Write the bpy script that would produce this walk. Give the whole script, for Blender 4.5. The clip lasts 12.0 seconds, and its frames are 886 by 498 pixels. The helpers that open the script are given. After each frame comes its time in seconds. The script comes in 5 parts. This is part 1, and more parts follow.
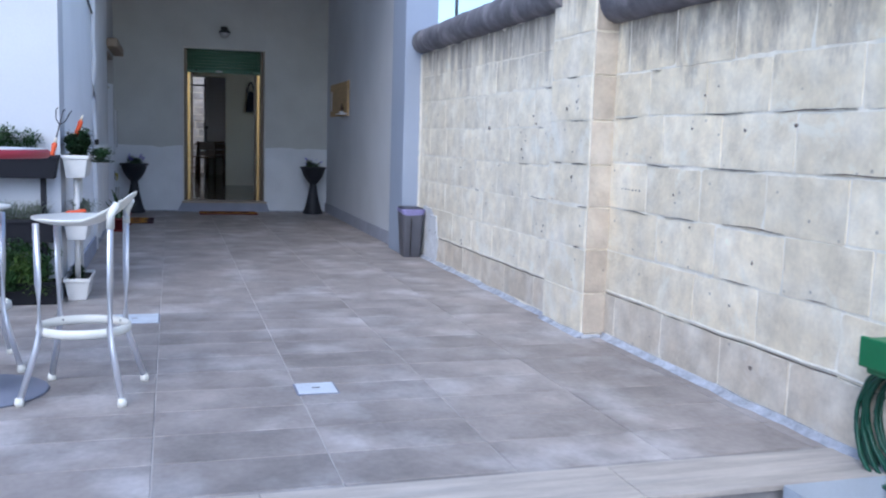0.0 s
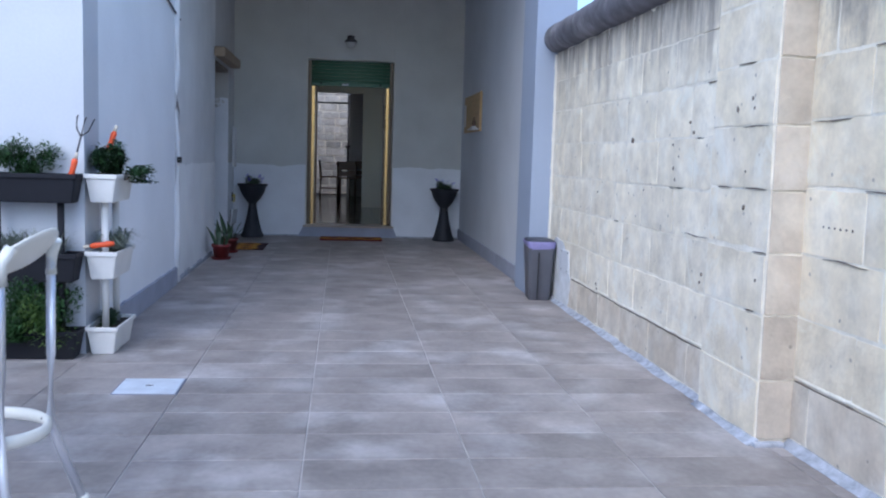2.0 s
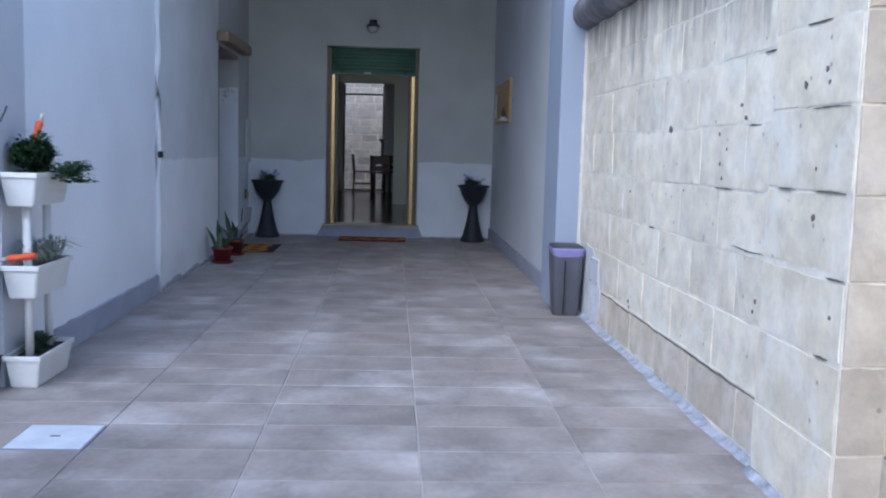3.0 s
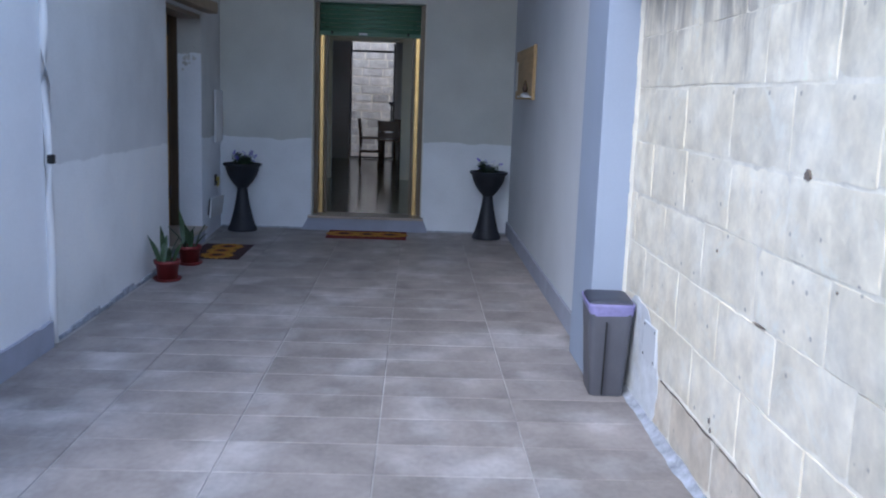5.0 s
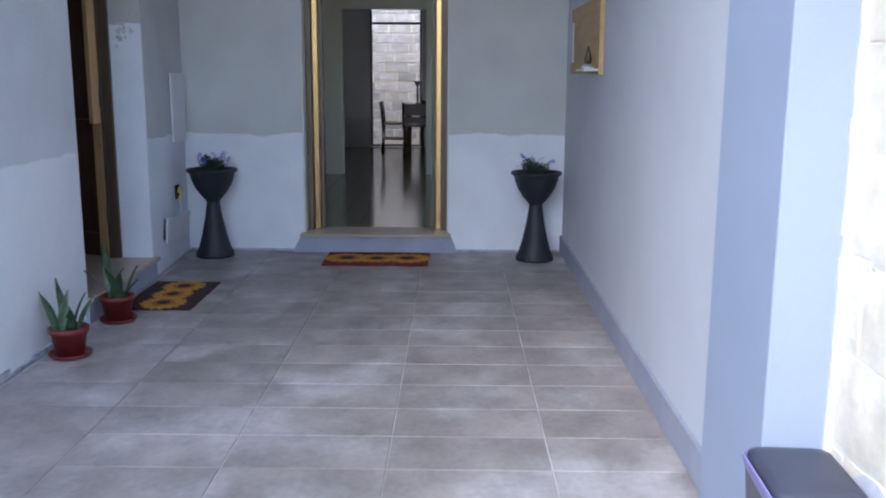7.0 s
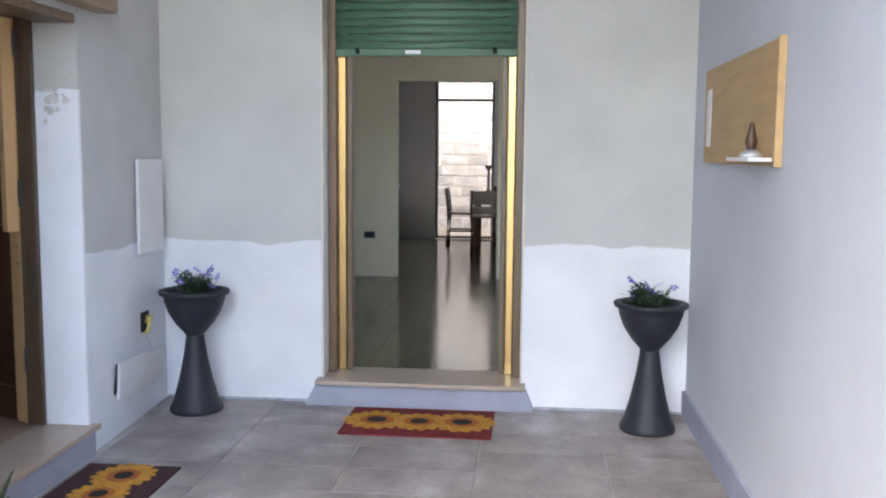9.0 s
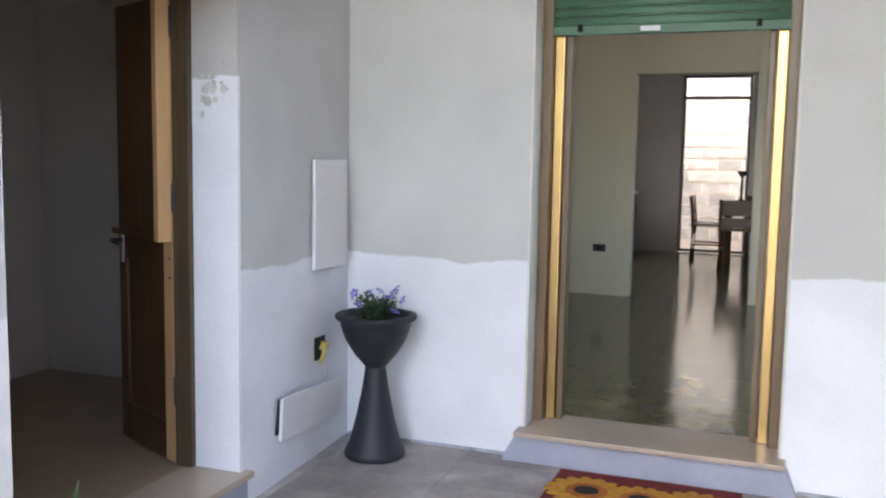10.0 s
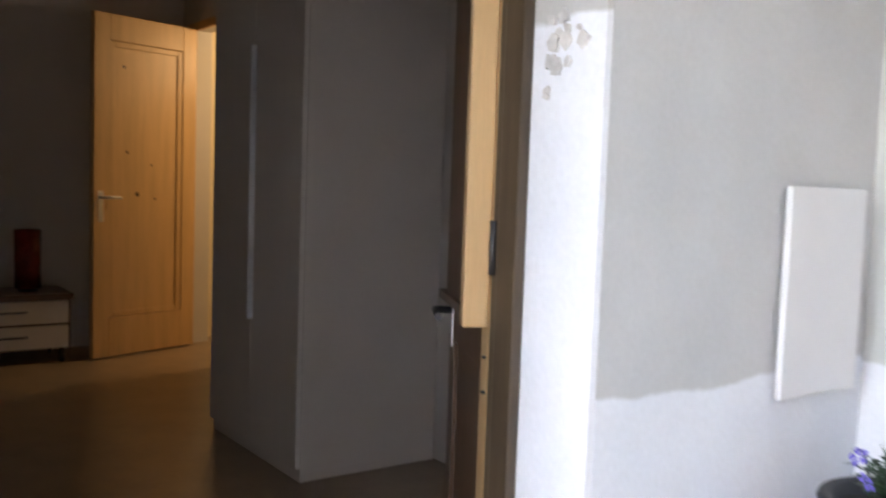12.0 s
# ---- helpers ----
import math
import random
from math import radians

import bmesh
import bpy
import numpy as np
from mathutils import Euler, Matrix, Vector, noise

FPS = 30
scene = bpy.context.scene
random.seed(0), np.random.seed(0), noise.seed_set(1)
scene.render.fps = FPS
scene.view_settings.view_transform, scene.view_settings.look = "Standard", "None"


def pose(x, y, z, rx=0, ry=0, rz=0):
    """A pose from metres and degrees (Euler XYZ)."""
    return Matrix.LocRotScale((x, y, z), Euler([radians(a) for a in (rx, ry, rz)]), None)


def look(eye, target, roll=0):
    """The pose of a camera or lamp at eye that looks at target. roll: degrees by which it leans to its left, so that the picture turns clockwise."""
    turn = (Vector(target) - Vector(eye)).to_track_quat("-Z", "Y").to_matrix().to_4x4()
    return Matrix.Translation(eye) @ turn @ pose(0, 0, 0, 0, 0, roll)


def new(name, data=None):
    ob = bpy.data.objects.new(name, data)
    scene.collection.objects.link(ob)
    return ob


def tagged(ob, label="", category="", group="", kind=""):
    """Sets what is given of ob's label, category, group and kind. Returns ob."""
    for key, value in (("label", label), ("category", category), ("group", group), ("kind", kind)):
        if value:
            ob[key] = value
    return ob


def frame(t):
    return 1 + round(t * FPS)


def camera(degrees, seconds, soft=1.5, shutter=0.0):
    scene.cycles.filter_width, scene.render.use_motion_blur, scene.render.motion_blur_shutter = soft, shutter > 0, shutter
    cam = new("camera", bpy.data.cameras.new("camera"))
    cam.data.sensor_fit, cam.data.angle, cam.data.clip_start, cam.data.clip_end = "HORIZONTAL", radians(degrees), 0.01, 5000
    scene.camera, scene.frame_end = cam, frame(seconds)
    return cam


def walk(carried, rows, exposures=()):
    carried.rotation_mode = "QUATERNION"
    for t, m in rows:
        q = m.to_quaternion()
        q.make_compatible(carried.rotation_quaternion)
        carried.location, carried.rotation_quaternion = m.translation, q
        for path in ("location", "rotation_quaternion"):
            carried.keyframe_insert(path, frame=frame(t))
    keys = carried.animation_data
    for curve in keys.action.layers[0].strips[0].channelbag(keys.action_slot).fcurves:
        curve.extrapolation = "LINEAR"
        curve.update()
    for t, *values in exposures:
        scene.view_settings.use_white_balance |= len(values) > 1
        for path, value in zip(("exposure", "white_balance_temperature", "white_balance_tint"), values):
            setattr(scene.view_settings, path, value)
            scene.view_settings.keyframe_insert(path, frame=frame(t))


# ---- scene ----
cam = camera(51.8, 12.0, soft=2.0, shutter=0.3)
PATH = [
    (0, (0.407, -0.083, 1.145), (0.979, 1.819, 0.909), 1.7),
    (0.5, (0.516, 0.219, 1.128), (1.013, 2.144, 0.907), 1.6),
    (1, (0.674, 0.575, 1.133), (1.103, 2.516, 0.918), 1.0),
    (1.5, (0.91, 0.967, 1.136), (1.124, 2.943, 0.907), 2.1),
    (2, (1.076, 1.38, 1.123), (1.3, 3.358, 0.922), 1.7),
    (2.5, (1.189, 1.798, 1.147), (1.336, 3.78, 0.928), 1.9),
    (2.7, (1.308, 1.986, 1.117), (1.425, 3.972, 0.91), 1.3),
    (4.3, (1.626, 3.511, 1.384), (1.72, 5.482, 1.057), 3.2),
    (4.5, (1.641, 3.64, 1.427), (1.723, 5.611, 1.098), 2.6),
    (5, (1.697, 4.171, 1.434), (1.762, 6.143, 1.106), 2.0),
    (5.5, (1.768, 4.776, 1.441), (1.847, 6.751, 1.137), 1.7),
    (6, (1.783, 5.325, 1.441), (1.796, 7.307, 1.178), 1.4),
    (6.5, (1.794, 5.902, 1.449), (1.779, 7.876, 1.131), 1.1),
    (7, (1.813, 6.504, 1.437), (1.79, 8.468, 1.059), 0.3),
    (7.2, (1.813, 6.741, 1.414), (1.796, 8.716, 1.102), 1.0),
    (8.8, (1.777, 8.464, 1.477), (1.573, 10.443, 1.272), 1.1),
    (9, (1.798, 8.665, 1.476), (1.61, 10.645, 1.267), 0.5),
    (9.5, (1.815, 9.181, 1.489), (1.35, 11.116, 1.294), 1.6),
    (10, (1.73, 9.677, 1.469), (1.032, 11.54, 1.26), 1.0),
    (10.5, (1.642, 10.171, 1.473), (0.788, 11.96, 1.214), 1.5),
    (11, (1.516, 10.655, 1.496), (0.378, 12.265, 1.159), 2.3),
    (11.5, (1.265, 11.088, 1.437), (-0.115, 12.508, 1.156), 2.5),
    (12, (0.978, 11.496, 1.418), (-0.646, 12.654, 1.265), 2.0),
]
EXPOSURES = [(0.0, 0.84, 5400, 9), (2.5, 0.80, 5300, 9), (4.5, 1.05, 5350, 9), (5.5, 1.12, 5300, 9), (6.5, 1.62, 5450, 9), (7.0, 1.80, 5500, 10), (9.0, 3.0, 6350, 10), (10.5, 3.2, 6800, 11), (11.0, 3.4, 6850, 11), (11.5, 3.55, 6900, 11), (12.0, 3.82, 7050, 11)]
walk(cam, [(t, look(eye, target, roll)) for t, eye, target, roll in PATH], EXPOSURES)

# ---- light ----
world = bpy.data.worlds.new("sky")
scene.world = world
world.use_nodes = True
sky = world.node_tree.nodes.new("ShaderNodeTexSky")
sky.sky_type, sky.sun_disc, sky.sun_elevation, sky.sun_rotation = "NISHITA", False, radians(43), radians(208)
sky.air_density, sky.dust_density = 1.0, 2.0
world.node_tree.links.new(sky.outputs[0], world.node_tree.nodes["Background"].inputs[0])
world.node_tree.nodes["Background"].inputs[1].default_value = 0.15
sun = new("sun", bpy.data.lights.new("sun", "SUN"))
sun.data.energy, sun.data.angle, sun.data.color = 0.5, radians(65), (1.0, 0.97, 0.92)
sun.matrix_world = look((0, 0, 0), (0.27, 0.51, -0.79))
lamp = new("corridor_light", bpy.data.lights.new("corridor_light", "POINT"))
lamp.data.energy, lamp.data.color, lamp.data.shadow_soft_size = 1.9, (1.0, 0.73, 0.43), 0.12
lamp.location = (-4.75, 14.7, 2.3)

# ---- materials ----
def material(name, color, rough=0.8, var=0.15, scale=4.0, fine=60.0, bump=0.15, metal=0.0, stretch=(1, 1, 1), each=0.0, second=None, amount=0.5, coat=0.0):
    """A surface with broad and fine mottling, fine relief and, on request, a second colour in patches and a change from piece to piece."""
    m = bpy.data.materials.new(name)
    m.use_nodes = True
    n, l = m.node_tree.nodes, m.node_tree.links
    b = n["Principled BSDF"]
    geo = n.new("ShaderNodeNewGeometry")
    mp = n.new("ShaderNodeMapping")
    mp.inputs["Scale"].default_value = stretch
    l.new(geo.outputs["Position"], mp.inputs["Vector"])
    info = n.new("ShaderNodeObjectInfo")
    big, small = n.new("ShaderNodeTexNoise"), n.new("ShaderNodeTexNoise")
    big.inputs["Scale"].default_value, big.inputs["Detail"].default_value = scale, 5
    small.inputs["Scale"].default_value, small.inputs["Detail"].default_value = fine, 4
    if each:
        off = n.new("ShaderNodeVectorMath")
        off.operation = "MULTIPLY_ADD"
        off.inputs[1].default_value = (37, 53, 71)
        l.new(info.outputs["Random"], off.inputs[0])
        l.new(mp.outputs["Vector"], off.inputs[2])
        l.new(off.outputs[0], big.inputs["Vector"])
    else:
        l.new(mp.outputs["Vector"], big.inputs["Vector"])
    l.new(mp.outputs["Vector"], small.inputs["Vector"])
    add = n.new("ShaderNodeMath")
    add.operation = "MULTIPLY_ADD"
    add.inputs[1].default_value = 0.35
    l.new(small.outputs["Fac"], add.inputs[0])
    l.new(big.outputs["Fac"], add.inputs[2])
    ramp = n.new("ShaderNodeMapRange")
    ramp.inputs["From Min"].default_value, ramp.inputs["From Max"].default_value = 0.42, 0.93
    ramp.inputs["To Min"].default_value, ramp.inputs["To Max"].default_value = 1 - var, 1 + var
    l.new(add.outputs[0], ramp.inputs["Value"])
    value = ramp.outputs[0]
    if each:
        e = n.new("ShaderNodeMapRange")
        e.inputs["To Min"].default_value, e.inputs["To Max"].default_value = 1 - each, 1 + each
        l.new(info.outputs["Random"], e.inputs["Value"])
        mul = n.new("ShaderNodeMath")
        mul.operation = "MULTIPLY"
        l.new(value, mul.inputs[0]), l.new(e.outputs[0], mul.inputs[1])
        value = mul.outputs[0]
    sc = n.new("ShaderNodeVectorMath")
    sc.operation = "SCALE"
    sc.inputs[0].default_value = color
    if second:
        patch = n.new("ShaderNodeTexNoise")
        patch.inputs["Scale"].default_value, patch.inputs["Detail"].default_value = scale * 0.6, 6
        l.new(mp.outputs["Vector"], patch.inputs["Vector"])
        pr = n.new("ShaderNodeMapRange")
        pr.inputs["From Min"].default_value, pr.inputs["From Max"].default_value = 0.5, 0.68
        pr.inputs["To Max"].default_value = amount
        l.new(patch.outputs["Fac"], pr.inputs["Value"])
        mix = n.new("ShaderNodeMix")
        mix.data_type = "RGBA"
        mix.inputs[6].default_value, mix.inputs[7].default_value = (*color, 1), (*second, 1)
        l.new(pr.outputs[0], mix.inputs[0]), l.new(mix.outputs[2], sc.inputs[0])
    l.new(value, sc.inputs["Scale"])
    l.new(sc.outputs[0], b.inputs["Base Color"])
    b.inputs["Roughness"].default_value, b.inputs["Metallic"].default_value = rough, metal
    b.inputs["Coat Weight"].default_value = coat
    if bump:
        bp = n.new("ShaderNodeBump")
        bp.inputs["Strength"].default_value, bp.inputs["Distance"].default_value = bump, 0.01
        l.new(add.outputs[0], bp.inputs["Height"]), l.new(bp.outputs[0], b.inputs["Normal"])
    return m


def plaster(name, upper, lower, height, wave=0.05):
    """Plaster with a lower band painted over in another colour up to a hand-drawn edge."""
    m = material(name, upper, 0.85, 0.10, 1.8, 70, 0.06)
    n, l = m.node_tree.nodes, m.node_tree.links
    geo = n.new("ShaderNodeNewGeometry")
    sep = n.new("ShaderNodeSeparateXYZ")
    l.new(geo.outputs["Position"], sep.inputs[0])
    ns = n.new("ShaderNodeTexNoise")
    ns.inputs["Scale"].default_value, ns.inputs["Detail"].default_value = 3.0, 5
    l.new(geo.outputs["Position"], ns.inputs["Vector"])
    w = n.new("ShaderNodeMath")
    w.operation = "MULTIPLY_ADD"
    w.inputs[1].default_value = wave * 2
    l.new(ns.outputs["Fac"], w.inputs[0]), l.new(sep.outputs["Z"], w.inputs[2])
    edge = n.new("ShaderNodeMapRange")
    edge.inputs["From Min"].default_value, edge.inputs["From Max"].default_value = height + wave - 0.006, height + wave + 0.006
    l.new(w.outputs[0], edge.inputs["Value"])
    mix = n.new("ShaderNodeMix")
    mix.data_type = "RGBA"
    mix.inputs[6].default_value, mix.inputs[7].default_value = (*lower, 1), (*upper, 1)
    l.new(edge.outputs[0], mix.inputs[0])
    scale = next(x for x in n if x.bl_idname == "ShaderNodeVectorMath" and x.operation == "SCALE")
    l.new(mix.outputs[2], scale.inputs[0])
    return m


def weathered_stone(name, color, second, each, top, streak=(9, 9, 1.1), dark=0.19):
    """Soft limestone: mottled blocks, drill pits, lime smears, and black weather streaks that run down from under the coping."""
    m = material(name, color, 0.92, 0.17, 8, 42, 1.0, each=each, second=second, amount=0.9)
    next(x for x in m.node_tree.nodes if x.bl_idname == "ShaderNodeMapRange" and abs(x.inputs["From Max"].default_value - 0.68) < 1e-4).inputs["From Min"].default_value = 0.44
    n, l = m.node_tree.nodes, m.node_tree.links
    geo = n.new("ShaderNodeNewGeometry")
    mp = n.new("ShaderNodeMapping")
    mp.inputs["Scale"].default_value = streak
    l.new(geo.outputs["Position"], mp.inputs["Vector"])
    st = n.new("ShaderNodeTexNoise")
    st.inputs["Scale"].default_value, st.inputs["Detail"].default_value, st.inputs["Roughness"].default_value = 1.0, 10, 0.68
    l.new(mp.outputs[0], st.inputs["Vector"])
    sep = n.new("ShaderNodeSeparateXYZ")
    l.new(geo.outputs["Position"], sep.inputs[0])
    zr = n.new("ShaderNodeMapRange")
    zr.inputs["From Min"].default_value, zr.inputs["From Max"].default_value = top - 0.75, top
    zr.inputs["To Min"].default_value, zr.inputs["To Max"].default_value = -0.40, dark
    zr.clamp = True
    l.new(sep.outputs["Z"], zr.inputs["Value"])
    su = n.new("ShaderNodeMath")
    l.new(st.outputs["Fac"], su.inputs[0]), l.new(zr.outputs[0], su.inputs[1])
    sr = n.new("ShaderNodeMapRange")
    sr.inputs["From Min"].default_value, sr.inputs["From Max"].default_value = 0.42, 0.72
    sr.inputs["To Max"].default_value = 0.8
    l.new(su.outputs[0], sr.inputs["Value"])
    pit = n.new("ShaderNodeTexVoronoi")
    pit.inputs["Scale"].default_value = 9
    l.new(geo.outputs["Position"], pit.inputs["Vector"])
    pr = n.new("ShaderNodeMapRange")
    pr.inputs["From Min"].default_value, pr.inputs["From Max"].default_value = 0.05, 0.09
    pr.inputs["To Min"].default_value, pr.inputs["To Max"].default_value = 0.55, 0.0
    l.new(pit.outputs["Distance"], pr.inputs["Value"])
    mx = n.new("ShaderNodeMath")
    mx.operation = "MAXIMUM"
    l.new(sr.outputs[0], mx.inputs[0]), l.new(pr.outputs[0], mx.inputs[1])
    b = n["Principled BSDF"]
    old = b.inputs["Base Color"].links[0].from_socket
    lime = n.new("ShaderNodeTexNoise")
    lime.inputs["Scale"].default_value, lime.inputs["Detail"].default_value, lime.inputs["Distortion"].default_value = 2.3, 10, 0.9
    lime.inputs["Roughness"].default_value = 0.72
    l.new(geo.outputs["Position"], lime.inputs["Vector"])
    lr = n.new("ShaderNodeMapRange")
    lr.inputs["From Min"].default_value, lr.inputs["From Max"].default_value, lr.inputs["To Max"].default_value = 0.55, 0.63, 0.6
    l.new(lime.outputs["Fac"], lr.inputs["Value"])
    smear = n.new("ShaderNodeMix")
    smear.data_type = "RGBA"
    smear.inputs[7].default_value = (min(0.88, second[0] * 1.04), min(0.86, second[1] * 1.05), min(0.80, second[2] * 1.10), 1)
    l.new(lr.outputs[0], smear.inputs[0]), l.new(old, smear.inputs[6])
    old = smear.outputs[2]
    mix = n.new("ShaderNodeMix")
    mix.data_type = "RGBA"
    mix.inputs[7].default_value = (0.17, 0.15, 0.14, 1)
    l.new(mx.outputs[0], mix.inputs[0]), l.new(old, mix.inputs[6]), l.new(mix.outputs[2], b.inputs["Base Color"])
    return m


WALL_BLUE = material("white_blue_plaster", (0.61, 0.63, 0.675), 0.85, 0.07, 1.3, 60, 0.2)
# brighter copy of WALL_BLUE: the near left wall's light is put into its colour
WALL_LEFT = material("light_raised_plaster", (0.88, 0.90, 0.94), 0.85, 0.06, 1.3, 60, 0.2)
BEDOAK = material("brown_door_wood", (0.085, 0.058, 0.035), 0.4, 0.3, 4, 40, 0.06, stretch=(8, 8, 0.7))
WALL_PILASTER = material("blue_grey_plaster", (0.345, 0.395, 0.50), 0.85, 0.05, 2, 90, 0.1)
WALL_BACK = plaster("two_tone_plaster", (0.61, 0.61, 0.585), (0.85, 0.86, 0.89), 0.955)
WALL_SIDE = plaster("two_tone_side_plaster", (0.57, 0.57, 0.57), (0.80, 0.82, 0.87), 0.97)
# WALL_SIDE made lighter in both bands, painting in light on the near stretch
WALL_SIDE_NEAR = plaster("two_tone_lit_near_plaster", (0.75, 0.76, 0.77), (0.93, 0.94, 0.95), 0.99)
STONE_Y = weathered_stone("yard_stone", (0.50, 0.46, 0.42), (0.66, 0.635, 0.60), 0.2, 9.0)
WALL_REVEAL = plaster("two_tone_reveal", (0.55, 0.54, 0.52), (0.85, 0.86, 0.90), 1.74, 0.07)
PLINTH = material("grey_blue_plinth_paint", (0.36, 0.38, 0.46), 0.75, 0.12, 5, 60, 0.2)
CREAM = material("cream_wall", (0.78, 0.68, 0.50), 0.85, 0.04, 2, 80, 0.06)
BEDWALL = material("grey_bedroom_wall", (0.64, 0.61, 0.58), 0.9, 0.05, 2, 80, 0.06)
DINWALL = material("dining_wall", (0.60, 0.57, 0.56), 0.9, 0.05, 2, 80, 0.06)
CEIL = material("ceiling_white", (0.75, 0.74, 0.73), 0.9, 0.04, 2, 80, 0.05)
STONE_A = weathered_stone("limestone_left", (0.82, 0.74, 0.585), (0.88, 0.82, 0.69), 0.07, 1.98, (8, 8, 1.0), 0.17)
STONE_B = weathered_stone("limestone_right", (0.82, 0.715, 0.53), (0.88, 0.80, 0.64), 0.08, 1.93, (8, 8, 3.0), 0.26)
STONE_P = weathered_stone("limestone_pillar", (0.81, 0.72, 0.55), (0.88, 0.81, 0.68), 0.07, 2.2, (7, 7, 1.2), 0.10)
# pillar's south side: a darker copy of STONE_P with its shade in the colour
STONE_S = weathered_stone("limestone_shaded_side", (0.55, 0.475, 0.385), (0.63, 0.565, 0.47), 0.07, 2.1, (7, 7, 1.2), 0.22)
STONE_LOW = weathered_stone("limestone_base_course", (0.60, 0.52, 0.41), (0.70, 0.64, 0.54), 0.10, 9.0)
MORTAR = material("lime_mortar", (0.86, 0.80, 0.68), 0.95, 0.16, 9, 60, 0.9, second=(0.80, 0.735, 0.60), amount=0.8)
COPING = material("weathered_coping", (0.15, 0.145, 0.165), 0.9, 0.35, 8, 60, 0.6, second=(0.32, 0.31, 0.33), amount=0.7)
TILE = material("stoneware_tile", (0.305, 0.274, 0.258), 0.5, 0.33, 3.4, 30, 0.10, stretch=(1.2, 0.95, 1), each=0.09, second=(0.48, 0.457, 0.455), amount=0.85)
GROUT = material("pale_grout", (0.52, 0.50, 0.49), 0.9, 0.2, 2.6, 80, 0.2, second=(0.27, 0.25, 0.245), amount=1.0)
STRIP = material("travertine_border", (0.50, 0.455, 0.41), 0.55, 0.25, 3.5, 40, 0.15, stretch=(0.8, 6, 1), each=0.06, second=(0.40, 0.375, 0.35), amount=0.7)
CEMENT = material("cement_fillet", (0.42, 0.44, 0.49), 0.9, 0.4, 14, 70, 0.5)
GROUND = material("grey_ground", (0.26, 0.25, 0.245), 0.9, 0.2, 2, 40, 0.3)
SLAB = material("beige_marble", (0.47, 0.39, 0.31), 0.35, 0.12, 5, 50, 0.04)
# beige stone darkened to tan: the lintel ledge's shade is in this colour
LEDGE = material("shade_toned_ledge", (0.30, 0.225, 0.15), 0.6, 0.15, 6, 50, 0.1)
SLABFLOOR = material("bedroom_floor", (0.36, 0.27, 0.19), 0.3, 0.15, 5, 50, 0.03)
HALLFLOOR = material("green_cement_tile", (0.13, 0.115, 0.062), 0.13, 0.4, 6, 24, 0.10, second=(0.17, 0.145, 0.085), amount=0.3)
GOLD = material("gold_anodised", (0.52, 0.35, 0.15), 0.27, 0.08, 6, 60, 0.03, metal=1.0)
BRASSWOOD = material("varnished_oak", (0.17, 0.115, 0.065), 0.35, 0.2, 4, 40, 0.05, stretch=(8, 8, 0.7))
DARKWOOD = material("dark_walnut", (0.085, 0.045, 0.025), 0.35, 0.3, 4, 40, 0.06, stretch=(8, 8, 0.7))
PINE = material("pine_wood", (0.62, 0.40, 0.19), 0.42, 0.12, 3, 30, 0.04, stretch=(6, 6, 0.6))
GREEN = material("green_shutter_paint", (0.10, 0.20, 0.13), 0.5, 0.12, 5, 50, 0.05)
CHARCOAL = material("charcoal_plastic", (0.018, 0.020, 0.028), 0.55, 0.15, 8, 80, 0.08)
BLACKP = material("black_planter_plastic", (0.007, 0.008, 0.014), 0.8, 0.15, 8, 80, 0.08)
WHITEP = material("white_planter_plastic", (0.74, 0.74, 0.73), 0.5, 0.06, 8, 80, 0.05)
SEATP = material("ivory_plastic", (0.80, 0.80, 0.74), 0.35, 0.03, 5, 60, 0.02)
ALU = material("satin_aluminium", (0.72, 0.74, 0.80), 0.38, 0.05, 8, 90, 0.02, metal=0.75)
GREYM = material("grey_painted_steel", (0.20, 0.22, 0.29), 0.5, 0.1, 5, 70, 0.05)
REDTOP = material("red_table_top", (0.32, 0.03, 0.05), 0.4, 0.1, 5, 60, 0.03)
TERRA = material("red_plastic_pot", (0.17, 0.022, 0.022), 0.45, 0.15, 6, 60, 0.05)
SOIL = material("dark_soil", (0.03, 0.022, 0.016), 0.95, 0.4, 30, 90, 0.8)
LEAF = material("green_leaf", (0.030, 0.078, 0.022), 0.5, 0.35, 20, 80, 0.05)
LEAFD = material("dark_leaf", (0.025, 0.06, 0.022), 0.5, 0.35, 20, 80, 0.05)
LEAFY = material("fresh_leaf", (0.09, 0.15, 0.035), 0.5, 0.3, 20, 80, 0.05)
LEAFG = material("grey_green_leaf", (0.16, 0.19, 0.15), 0.6, 0.3, 20, 80, 0.05)
SNAKE = material("mottled_leaf", (0.06, 0.10, 0.05), 0.4, 0.45, 22, 60, 0.05, stretch=(1, 1, 3))
VIOLET = material("violet_petal", (0.19, 0.15, 0.62), 0.6, 0.2, 30, 80, 0.0)
MATRED = material("mat_red", (0.17, 0.016, 0.018), 0.95, 0.35, 30, 200, 0.8)
MATDARK = material("mat_dark_brown", (0.045, 0.016, 0.02), 0.95, 0.35, 30, 200, 0.8)
MATYEL = material("mat_yellow", (0.55, 0.27, 0.03), 0.95, 0.3, 40, 200, 0.8)
MATORA = material("mat_orange", (0.40, 0.12, 0.02), 0.95, 0.3, 40, 200, 0.8)
MATBLK = material("mat_black", (0.02, 0.014, 0.012), 0.95, 0.3, 40, 200, 0.8)
BOARD = material("plywood_board", (0.52, 0.35, 0.16), 0.55, 0.14, 4, 40, 0.04, stretch=(6, 0.8, 6))
PAPER = material("white_enamel", (0.78, 0.78, 0.79), 0.4, 0.03, 6, 80, 0.02)
